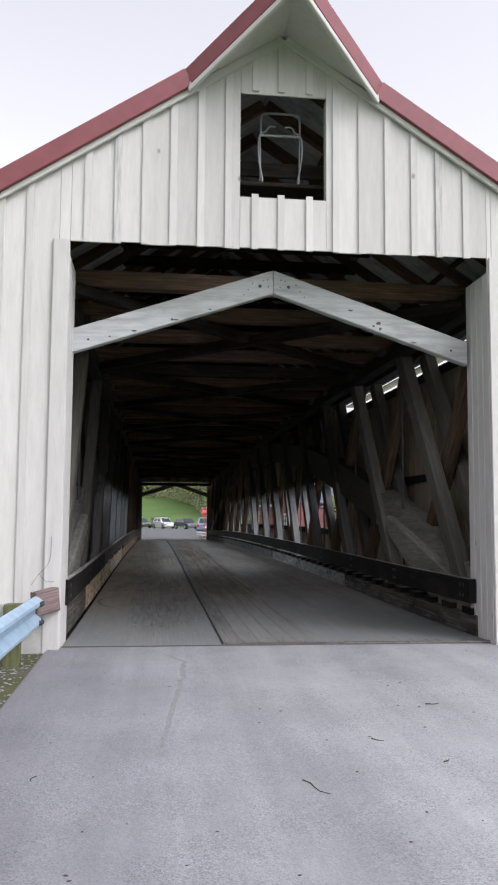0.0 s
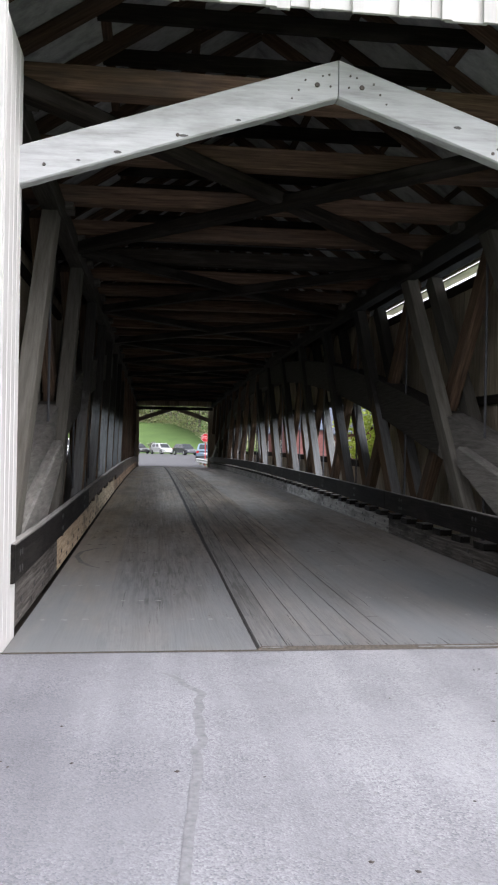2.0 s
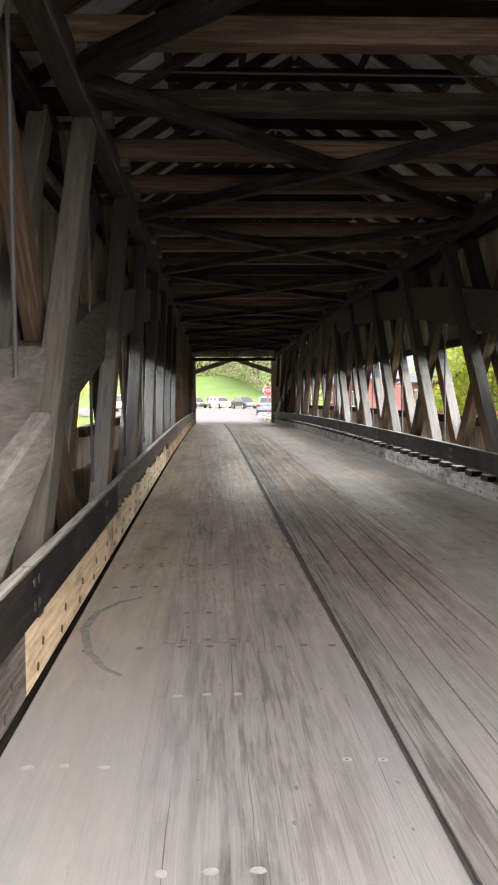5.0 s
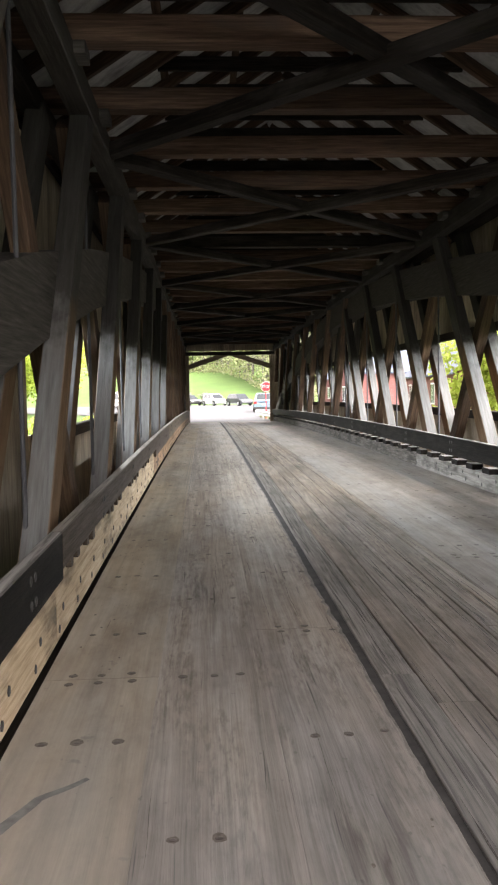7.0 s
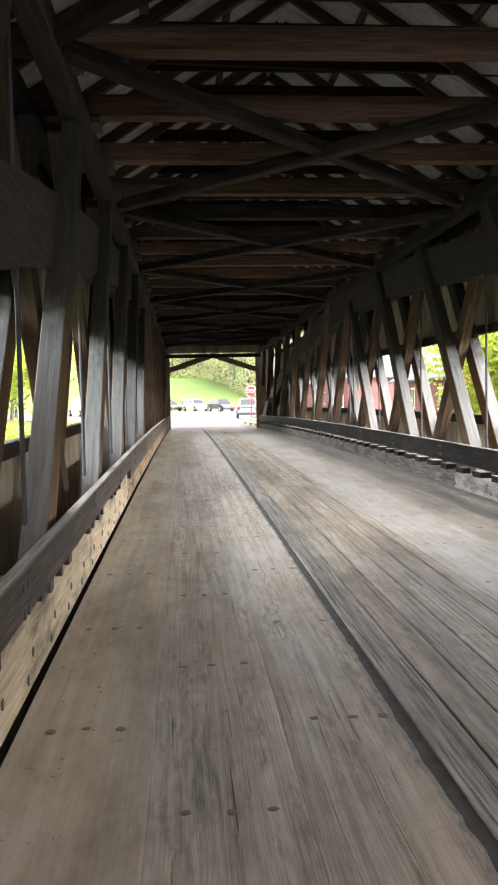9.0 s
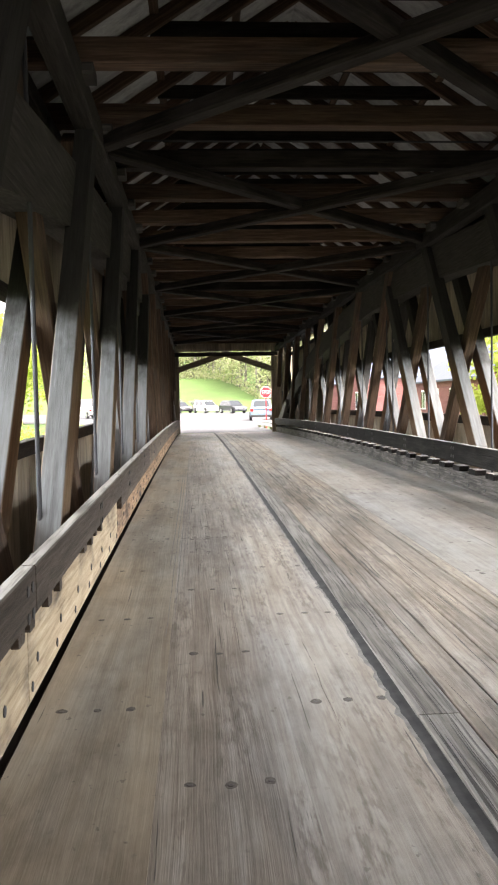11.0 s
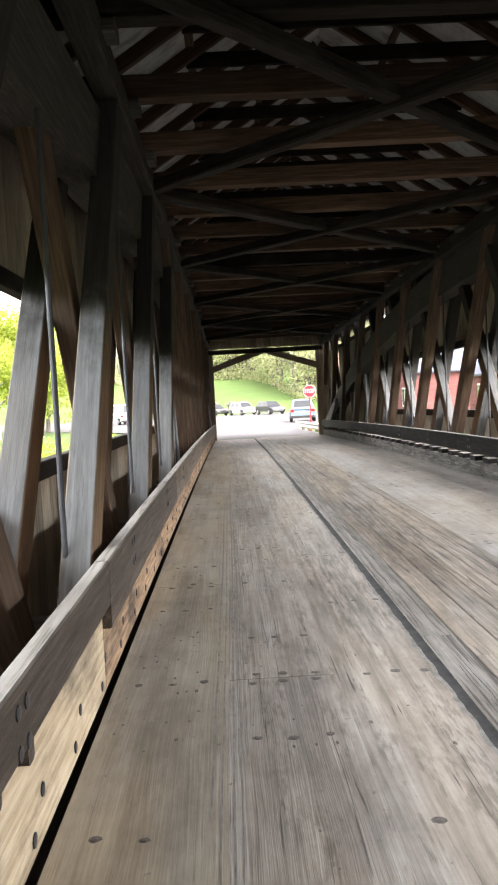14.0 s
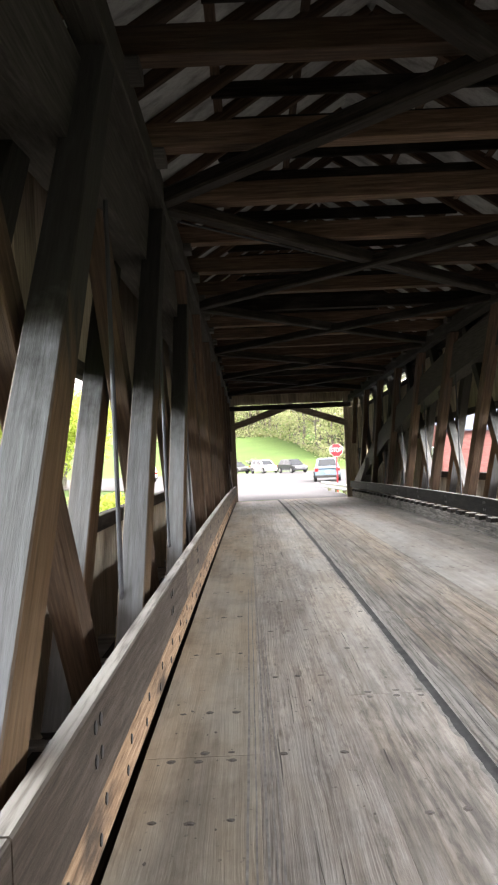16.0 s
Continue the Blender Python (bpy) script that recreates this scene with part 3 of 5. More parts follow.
def curb_rail(name, s):
    t = empty(name, "dark plank guard rail on blocks over a mottled curb" if s > 0 else "brown plank guard rail over a pale bolted timber curb", "guard rail", "deck guard rails")
    y = Y0 + 0.35
    lens = [2.3, 4.4, 5.2, 4.7, 4.2, 5.4, 4.9, 4.3] if s > 0 else [3.0, 3.7, 4.9, 4.4, 5.2, 4.7, 5.0, 4.6]
    i = 0
    while y < Y1 - 1:
        e = min(y + lens[i % 8], Y1 - 0.2)
        # planks of uneven height, level along the top
        low = 0.4 if s > 0 or y < 16 else (0.455 if y < 25.3 else 0.335)
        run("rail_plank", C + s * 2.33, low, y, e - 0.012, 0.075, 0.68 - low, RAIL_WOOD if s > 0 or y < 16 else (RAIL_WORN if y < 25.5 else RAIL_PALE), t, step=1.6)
        run("curb_timber", C + s * (2.415 if s > 0 else 2.39), 0.02, y, e - 0.012, 0.1, 0.24 if s > 0 else low - 0.02, (CURB_GREY if 13 < y < 22 else CURB_DARK) if s > 0 or y < 11 else (CURB_WOOD if y < 25.3 else CURB_ORANGE), t, step=1.6)
        y, i = e, i + 1
    y, i = Y0 + 0.6, 0
    while y < Y1 - 0.4:
        z = zc(y)
        if s > 0:
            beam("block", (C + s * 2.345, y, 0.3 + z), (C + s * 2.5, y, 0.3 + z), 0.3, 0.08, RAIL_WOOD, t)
        elif i % 3 and y < 24.4:
            # worn packing blocks that peep out below the plank
            for dy in (rng.uniform(-0.25, -0.12), rng.uniform(0.05, 0.2)):
                w, h = rng.uniform(0.07, 0.16), rng.uniform(0.05, 0.085)
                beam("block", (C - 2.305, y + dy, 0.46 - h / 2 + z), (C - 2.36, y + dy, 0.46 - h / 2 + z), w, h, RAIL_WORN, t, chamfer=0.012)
        for dy, dz in ((-0.09, 0.1), (0.05, 0.2)):
            bolt(C + s * (2.363 if s > 0 else 2.338), y + dy + 0.3, dz + z - 0.01, s, t)
        if i % 4 == 0:
            for dy in (-0.05, 0.05):
                bolt(C + s * 2.291, y + dy, 0.6 + z, s, t)
                bolt(C + s * 2.291, y + dy, 0.48 + z, s, t)
        y, i = y + 0.7, i + 1
    return t


curb_rail("curb_rail", -1)
curb_rail("curb_rail", 1)

# ---- roof frame ----
RIDGE, SLOPE, EAVE_U = 6.95, 0.65, 3.55
frame_thing = empty("roof_frame", "brown sawn tie beams, cross braces and rafters under the roof", "roof frame")
for k in range(-8, 25):
    y = 21.03 + 1.56 * k
    if not Y0 + 0.7 < y < Y1 - 0.5:
        continue
    z = zc(y) + 4.17
    wob = rng.uniform(-0.03, 0.03)
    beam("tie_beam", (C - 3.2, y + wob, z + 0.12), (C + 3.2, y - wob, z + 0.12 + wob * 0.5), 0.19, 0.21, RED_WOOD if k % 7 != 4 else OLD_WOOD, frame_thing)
    for s in (-1, 1):
        beam("bolster", (C + s * 2.31, y + wob, z - 0.04), (C + s * 2.62, y + wob, z - 0.04), 0.3, 0.1, ARCH_WOOD, frame_thing, chamfer=0.03)
for k in range(-2, 7):
    a, b = 20.49 + 5.46 * k, 20.49 + 5.46 * (k + 1)
    if a < Y0 or b > Y1 - 0.3:
        continue
    for s in (-1, 1):
        lift = 4.085 if s > 0 else 4.04
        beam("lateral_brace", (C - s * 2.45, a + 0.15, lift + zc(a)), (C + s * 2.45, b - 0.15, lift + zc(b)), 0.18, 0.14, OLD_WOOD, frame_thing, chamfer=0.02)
rod("sway_rod", (C - 2.35, 37.6, 4.1 + zc(37.6)), (C + 2.35, 42.2, 4.1 + zc(42.2)), 0.014, frame_thing)
rod("sway_rod", (C - 2.35, 32.2, 4.1 + zc(32.2)), (C + 2.35, 37.0, 4.1 + zc(37)), 0.014, frame_thing)
for q in (15.9, 26.9):
    rod("sway_rod", (C - 2.4, q, 4.42 + zc(q)), (C + 2.4, q + 0.05, 4.42 + zc(q)), 0.012, frame_thing)
rod("sway_rod", (C - 2.35, 22.6, 4.75 + zc(22.6)), (C + 2.35, 22.9, 4.75 + zc(22.9)), 0.012, frame_thing)
y = Y0 + 0.5
while y < Y1 - 0.2:
    zz = zc(y)
    for s in (-1, 1):
        beam("rafter", (C + s * (EAVE_U - 0.2), y, RIDGE - SLOPE * (EAVE_U - 0.2) - 0.1 + zz), (C + s * 0.02, y, RIDGE - 0.1 + zz), 0.09, 0.15, RED_WOOD, frame_thing)
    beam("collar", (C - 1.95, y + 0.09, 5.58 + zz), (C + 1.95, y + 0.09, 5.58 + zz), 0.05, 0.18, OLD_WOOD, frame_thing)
    y += 0.95
for s in (-1, 1):
    for u in (0.9, 1.9, 2.9):
        run("roof_lath", C + s * u, RIDGE - SLOPE * u - 0.03, Y0, Y1, 0.12, 0.03, RED_WOOD, frame_thing)

# ---- roof ----


def roof_sheet(name, lift, thick, material, u1, over):
    verts, faces = [], []
    n = 16
    for i in range(n + 1):
        y = Y0 - over + (Y1 - Y0 + 2 * over) * i / n
        zz = zc(y)
        for u in (-u1, 0, u1):
            for d in (0, thick):
                verts.append((C + u, y, RIDGE - SLOPE * abs(u) + lift + d + zz))
    for i in range(n):
        a, b = 6 * i, 6 * i + 6
        for j in (0, 2):
            faces += [(a + j, b + j, b + j + 2, a + j + 2), (a + j + 1, a + j + 3, b + j + 3, b + j + 1)]
        faces += [(a, a + 1, b + 1, b), (a + 4, b + 4, b + 5, a + 5)]
    faces += [(0, 2, 3, 1), (2, 4, 5, 3), (6 * n, 6 * n + 1, 6 * n + 3, 6 * n + 2), (6 * n + 2, 6 * n + 3, 6 * n + 5, 6 * n + 4)]
    return part(name, mesh_of(name, verts, faces, material), material)


tagged(roof_sheet("ceiling", 0.0, 0.04, ROOF_DECK, EAVE_U, 0.12), "pale grey underside panels of the roof", "ceiling", kind="structure")
tagged(roof_sheet("roof", 0.05, 0.05, RED_METAL, EAVE_U + 0.05, 0.16), "dark red metal roof of the covered bridge", "roof", kind="structure")

# ---- side walls: boards, openings, sills ----
WALL_U = 3.28
WIN0, WIN1 = 19.9, 46.6                 # the long side openings
SILL, HEAD, SLIT0, SLIT1 = 1.03, 2.34, 3.86, 4.09


def side_wall(name, s):
    w = empty(name, "vertical board side wall with a long open window", "wall", kind="structure")
    y, i = Y0, 0
    while y < Y1 - 0.02:
        e = min(y + 0.3, Y1)
        ym = (y + e) / 2
        z = zc(ym)
        tilt = rng.uniform(-0.004, 0.004)
        spans = [(-0.9, SILL), (HEAD, 4.15)] if WIN0 < ym < WIN1 else [(-0.9, SLIT0 if s > 0 else 4.15)]
        for a, b in spans:
            beam("board", (C + s * WALL_U, ym, a + z), (C + s * WALL_U, ym + tilt, b + z), 0.025, e - y - 0.006, SIDING_IN, w, chamfer=0.002)
        y, i = e, i + 1
    run("sill", C + s * (WALL_U - 0.07), SILL - 0.14, WIN0, WIN1, 0.11, 0.15, OLD_WOOD, w)
    run("head_rail", C + s * (WALL_U - 0.07), HEAD - 0.02, WIN0, WIN1, 0.1, 0.14, OLD_WOOD, w)
    for a, b in ((Y0, WIN0), (WIN1, Y1)):
        run("girt", C + s * (WALL_U - 0.06), 2.0, a, b, 0.09, 0.12, OLD_WOOD, w)
        run("girt", C + s * (WALL_U - 0.06), SLIT0 - 0.13, a, b, 0.09, 0.12, OLD_WOOD, w)
    for a, b in ((Y0, WIN0), (WIN1, Y1)) if s > 0 else ():
        run("frieze_board", C + s * WALL_U, SLIT1, a, b, 0.03, 4.15 - SLIT1, SOFFIT, w)
        run("soffit_board", C + s * (WALL_U + 0.13), SLIT1 - 0.03, a, b, 0.22, 0.025, SOFFIT, w)
    run("wall_plate", C + s * WALL_U, 4.15, Y0 + 0.02, Y1, 0.14, 0.16, OLD_WOOD, w)
    run("eave_board", C + s * WALL_U, 4.31, Y0 + 0.02, Y1, 0.03, 0.5, OLD_WOOD, w)
    return w


side_wall("wall_west", -1)
side_wall("wall_east", 1)

# ---- the near portal ----
PY = 8.88
OPL, OPR, OPT = -0.965, 3.745, 4.5       # the gateway
WINL, WINR, WINB, WINT = 0.885, 1.865, 5.09, 6.3
LOFT_RIDGE = 7.0
PC = 1.375


def gable(x):
    return LOFT_RIDGE - SLOPE * abs(x - PC)


def slab(name, x0, x1, y, thick, foot, tops, parent, material):
    """An upright board from x0 to x1, its head cut to the roof slope; grain along local x, which points up."""
    a, b = tops[0] - foot, tops[1] - foot
    w, t = (x1 - x0) / 2, thick / 2
    vs = [(0, -w, -t), (0, w, -t), (b, w, -t), (a, -w, -t), (0, -w, t), (0, w, t), (b, w, t), (a, -w, t)]
    fs = [(0, 3, 2, 1), (4, 5, 6, 7), (0, 1, 5, 4), (1, 2, 6, 5), (2, 3, 7, 6), (3, 0, 4, 7)]
    ob = part(name, mesh_of(name, vs, fs, material), material, parent)
    # local x up, local y along world x, local z along world y
    ob.matrix_basis = Matrix.Translation(((x0 + x1) / 2, y, foot)) @ Matrix(((0, 1, 0), (0, 0, 1), (1, 0, 0))).to_4x4()
    return ob


def portal(name, y, out, lbl, hooded, material, left=OPL, right=OPR, top=OPT):
    w = empty(name, lbl, "wall", kind="structure")
    cuts = [1.358 + 0.305 * (k - 12) for k in range(25)]
    cuts = [c for c in cuts if PC - 3.55 < c < PC + 3.55]
    sheads = sorted(set(cuts + [left, right] + ([WINL, WINR] if hooded else [])))
    low = 0.6 if hooded else 0.0
    for x, e in zip(sheads, sheads[1:]):
        if e - x < 0.02:
            continue
        xm = (x + e) / 2
        foot = top if left < xm < right else low
        heads = [gable(x + 0.002) - 0.008, gable(e - 0.002) - 0.008]
        jag = rng.uniform(-0.012, 0.012)
        if hooded and WINL < xm < WINR:
            slab("board", x + 0.002, e - 0.002, y, 0.026, foot + jag, [WINB, WINB], w, material)
            slab("board", x + 0.002, e - 0.002, y, 0.026, WINT, heads, w, material)
        else:
            slab("board", x + 0.002, e - 0.002, y, 0.026, foot + jag, heads, w, material)
    for x in cuts:
        foot = top - 0.012 if left < x < right else low
        heads = [gable(x - 0.03) - 0.035, gable(x + 0.03) - 0.035]
        yy = y - out * 0.0255
        x += rng.uniform(-0.012, 0.012)
        if hooded and WINL < x < WINR:
            slab("batten", x - 0.038, x + 0.038, yy, 0.025, foot, [WINB + 0.03] * 2, w, material)
            slab("batten", x - 0.038, x + 0.038, yy, 0.025, WINT + 0.03, heads, w, material)
        elif abs(x - left) > 0.2 and abs(x - right) > 0.2 or x > left and x < right:
            bare = hooded and (abs(x + 0.475) < 0.05 or abs(x - 3.19) < 0.05)
            slab("batten", x - 0.038, x + 0.038, yy, 0.025, foot, heads, w, WORN_BATTEN if bare else material)
    return w


south = portal("wall_south", PY, 1, "white painted board and batten portal gable", True, WHITE_PAINT)
for side, xx in ((-1, OPL), (1, OPR)):
    # corner board, jamb lining and the return behind it
    beam("corner_board", (xx + side * 0.09, PY - 0.04, -0.05), (xx + side * 0.09, PY - 0.04, OPT), 0.17, 0.03, WHITE_PAINT, south)
    for j in range(4):
        yy = PY + 0.08 + j * 0.165
        beam("jamb_board", (xx + side * 0.015, yy, 0.0), (xx + side * 0.015, yy, 4.34), 0.03, 0.155, WHITE_PAINT, south, chamfer=0.012)
for side in (-1, 1):
    # barge boards under the roof edge
    beam("barge_board", (PC + side * 1.02, PY - 0.06, gable(PC + 1.02) - 0.02), (PC + side * 3.7, PY - 0.06, gable(PC + 3.7) - 0.02), 0.04, 0.13, WHITE_PAINT, south)
for side in (-1, 1):
    # trim under the hood
    beam("frieze", (PC + side * 1.15, PY - 0.03, gable(PC + 1.15) - 0.03), (PC + side * 0.02, PY - 0.03, gable(PC + 0.02) - 0.03), 0.03, 0.1, WHITE_PAINT, south)
# loft opening: inner reveal boards
for x in (WINL - 0.016, WINR + 0.016):
    beam("reveal", (x, PY + 0.075, WINB), (x, PY + 0.075, WINT), 0.03, 0.12, WHITE_PAINT, south)

portal("wall_north", Y1 + 0.15, -1, "board portal gable at the far end of the bridge", False, SIDING_IN, -0.95, 3.62, 3.98)

# white knee braces meeting under the near gateway, bare ones at the far end


def gate_brace(y, zz, material, label, heads=(), chips=()):
    """Two arms that rise from the jambs and meet, mitred, under the middle of the gateway."""
    t = empty("portal_brace", label, "brace", "portal braces")
    for s in (-1, 1):
        # local x runs out from the mitre along the arm's foot line, local z up
        L, fall, h, w = 2.36, 0.79, 0.285, 0.065
        n = 28
        vs = []
        for i in range(n + 1):
            a = L * i / n
            ragged = (0.006 * noise.noise((a * 6 + s, zz, 1.0)) + 0.012 * abs(noise.noise((a * 17 + s, zz, 4.0)))) if 0 < i < n else 0.0
            z = 4.29 + zz - fall * a / L
            for dy, dz in ((-w, -h / 2 + 0.012 + ragged), (-w + 0.012, -h / 2 + ragged), (w - 0.012, -h / 2), (w, -h / 2 + 0.012), (w, h / 2 - 0.012), (w - 0.012, h / 2), (-w + 0.012, h / 2), (-w, h / 2 - 0.012)):
                vs.append((0.003 + a, -s * dy, z + dz))
        fs = []
        for i in range(n):
            a = 8 * i
            fs += [(a + j, a + (j + 1) % 8, a + 8 + (j + 1) % 8, a + 8 + j) for j in range(8)]
        fs += [tuple(reversed(range(8))), tuple(range(8 * n, 8 * n + 8))]
        if s > 0:
            fs = [tuple(reversed(f)) for f in fs]
        arm = part("brace_arm", mesh_of("brace_arm", vs, [tuple(reversed(f)) for f in fs], material), material, t)
        arm.matrix_basis = pose(PC - 0.03, y, 0, 0, 0, 0 if s > 0 else 180)
        for a, dz, r in heads:
            disc = bmesh.new()
            bmesh.ops.create_cone(disc, cap_ends=True, segments=8, radius1=r, radius2=r * 0.7, depth=0.01)
            o = part("bolt_head", disc, IRON, t)
            o.matrix_basis = pose(PC - 0.03 + s * (a + 0.01 * s), y - 0.068, 4.29 + zz - fall * a / L + dz, 90, 0, 0)
    for a, dz, lx, lz in chips:
        bm = bmesh.new()
        bmesh.ops.create_cone(bm, cap_ends=True, segments=7, radius1=1.0, radius2=0.8, depth=1.0)
        for v in bm.verts:
            v.co = (v.co.x * lx * rng.uniform(0.7, 1.1), v.co.y * lz * rng.uniform(0.7, 1.1), v.co.z * 0.004)
        o = part("chip", bm, BARE_CHIP, t, "dark bare wood where paint has chipped off")
        o.matrix_basis = pose(PC - 0.03 + a, y - 0.067, 4.29 + zz - 0.79 * abs(a) / 2.36 + dz, 90, 0, 0)
    return t


BARE_CHIP = plain("bare grey wood", (0.1, 0.095, 0.09), 0.85, 0, 0.4, 30)


gate_brace(PY + 0.6, 0.0, BRACE_PAINT, "worn white painted timber braces meeting under the gateway", ((0.17, 0.0, 0.022), (0.08, 0.05, 0.009), (0.07, -0.04, 0.009), (0.13, 0.055, 0.008), (0.26, 0.06, 0.009), (0.31, 0.0, 0.009), (0.36, -0.05, 0.008), (2.15, -0.04, 0.015), (1.2, -0.09, 0.016)),
           ((0.93, 0.0, 0.035, 0.013), (1.27, -0.03, 0.035, 0.022), (1.29, -0.09, 0.02, 0.022), (-1.62, -0.1, 0.03, 0.014), (-1.15, -0.11, 0.045, 0.01), (-1.9, -0.08, 0.018, 0.01), (-0.75, -0.105, 0.025, 0.009), (1.7, -0.11, 0.04, 0.01)))
# far braces and posts paled: daylight off the lot put into their colour
gate_brace(Y1 - 0.35, -0.45, SIDING_IN, "tan timber braces meeting under the far gateway")
far_beam = beam("portal_beam", (C - 2.5, Y1 - 0.35, 3.82), (C + 2.5, Y1 - 0.35, 3.82), 0.18, 0.2, OLD_WOOD)
tagged(far_beam, "dark timber beam over the far gateway", "beam")
for s in (-1, 1):
    p = beam("portal_post", (1.335 + s * 2.33, Y1 - 0.3, 0.0), (1.335 + s * 2.33, Y1 - 0.3, 4.4), 0.2, 0.22, SIDING_IN)
    tagged(p, "tan timber post of the far gateway", "post", "far gateway posts")

# ---- red roof edge and the pointed hood over the loft opening ----
hood = empty("roof_hood", "pointed projecting roof hood with dark red metal edge", "roof hood")
TIP = Vector((PC, PY - 0.95, LOFT_RIDGE + 0.16))
for side in (-1, 1):
    kink = Vector((PC + side * 1.08, PY - 0.1, gable(PC + 1.08) + 0.1))
    eave = Vector((PC + side * 3.75, PY - 0.1, gable(PC + 3.75) + 0.1))
    beam("red_edge", kink, eave, 0.06, 0.21, RED_METAL, hood)
    beam("red_edge", TIP, kink, 0.06, 0.21, RED_METAL, hood)
    beam("hood_fascia", TIP - Vector((0, 0, 0.12)), kink - Vector((0, 0, 0.13)), 0.045, 0.1, WHITE_PAINT, hood)
    # soffit of the hood
    wall_r = Vector((PC, PY, LOFT_RIDGE + 0.02))
    a, b, c3 = TIP - Vector((0, 0, 0.06)), kink - Vector((0, 0, 0.08)), wall_r
    up = Vector((0, 0, 0.03))
    vs = [a, b, c3, a + up, b + up, c3 + up]
    part("soffit", mesh_of("soffit", vs, [(0, 1, 2), (3, 5, 4), (0, 3, 4, 1), (1, 4, 5, 2), (2, 5, 3, 0)], WHITE_PAINT), WHITE_PAINT, hood)
    vs = [p + Vector((0, 0, 0.09)) for p in vs]
    part("hood_roof", mesh_of("hood_roof", vs, [(0, 1, 2), (3, 5, 4), (0, 3, 4, 1), (1, 4, 5, 2), (2, 5, 3, 0)], RED_METAL), RED_METAL, hood)

# tubular frame standing on a ledge inside the loft opening
TUBE_WHITE = plain("dull white tube", (0.42, 0.42, 0.43), 0.5, 0.1, 0.15)
ledge = beam("loft_ledge", (0.3, 9.42, 5.42), (2.5, 9.42, 5.42), 0.3, 0.05, OLD_WOOD)
tagged(ledge, "dark timber ledge inside the loft opening", "ledge")
chair = empty("tubular_frame", "white tubular metal frame standing in the loft opening", "metal frame", at=(1.42, 9.42, 5.448))


def bent(name, pts, r, parent, material=None):
    cu = bpy.data.curves.new(name, "CURVE")
    cu.dimensions, cu.bevel_depth, cu.bevel_resolution, cu.resolution_u = "3D", r, 1, 4
    sp = cu.splines.new("NURBS")
    sp.points.add(len(pts) - 1)
    for p, q in zip(sp.points, pts):
        p.co = (*q, 1)
    sp.use_endpoint_u, sp.order_u = True, 3
    tmp = bpy.data.objects.new(name, cu)
    me = bpy.data.meshes.new_from_object(tmp)
    bpy.data.objects.remove(tmp)
    me.materials.clear()
    me.materials.append(material or TUBE_WHITE)
    return part(name, me, material or TUBE_WHITE, parent)


for s in (-1, 1):
    bent("leg", [(s * 0.21, 0, 0.0), (s * 0.21, 0, 0.1), (s * 0.26, 0, 0.3), (s * 0.27, 0, 0.62), (s * 0.24, 0, 0.64)], 0.011, chair)
    bent("stay", [(s * 0.24, 0.03, 0.08), (s * 0.23, 0.03, 0.35), (s * 0.245, 0.03, 0.63)], 0.009, chair)
    bent("inner_curve", [(s * 0.24, 0, 0.66), (s * 0.17, 0, 0.68), (s * 0.14, 0, 0.77), (s * 0.06, 0, 0.75)], 0.01, chair)
bent("hoop", [(-0.235, 0, 0.62), (-0.245, 0, 0.88), (-0.2, 0, 0.92), (0.2, 0, 0.92), (0.245, 0, 0.88), (0.235, 0, 0.62)], 0.014, chair)
bent("crossbar", [(-0.25, 0, 0.64), (0, 0, 0.635), (0.25, 0, 0.64)], 0.016, chair)

# ---- ground: one sheet with the stream bed under the bridge and the hill beyond ----


def smooth(a, b, v):
    k = max(0.0, min(1.0, (v - a) / (b - a)))
    return k * k * (3 - 2 * k)


def ground_z(x, y):
    z = -0.06 - 0.95 * smooth(9.4, 10.6, y) * (1 - smooth(55.8, 57.2, y)) - 2.4 * smooth(12, 27, y) * (1 - smooth(39, 54, y))
    if y < 9.6:
        z -= 0.5 * (smooth(-1.5, -4.5, x) if x < 1 else smooth(5.0, 8.0, x)) - 0.0077 * min(9.0, max(0.0, y))
    elif 57 < y < 70:
        z -= 0.8 * smooth(-2.2, -8, x) + 0.5 * smooth(4.6, 8, x) * (1 - smooth(57, 68, y))
    far = y - 126 + 0.3 * (x - C)
    if far > 0:
        z += 0.125 * far * smooth(0, 14, far) if far < 220 else 27.5 + 0.05 * (far - 220)
    return z + 0.05 * noise.noise((x * 0.4, y * 0.4, 0)) * smooth(4, 8, abs(x - C))


def axis(marks):
    out = []
    for a, b, n in marks:
        out += [a + (b - a) * i / n for i in range(n)]
    return out + [marks[-1][1]]


gx = axis([(-900, -120, 8), (-120, -16, 14), (-16, 19, 50), (19, 120, 14), (120, 900, 8)])
gy = axis([(-900, -40, 6), (-40, 5, 15), (5, 62, 76), (62, 130, 17), (130, 280, 30), (280, 1500, 8)])
gv = [(x, y, ground_z(x, y)) for y in gy for x in gx]
nx = len(gx)
gf = [(j * nx + i, j * nx + i + 1, (j + 1) * nx + i + 1, (j + 1) * nx + i) for j in range(len(gy) - 1) for i in range(nx - 1)]
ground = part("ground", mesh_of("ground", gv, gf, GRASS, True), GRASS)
tagged(ground, "spring grass ground rising to a hill", "ground", kind="structure")

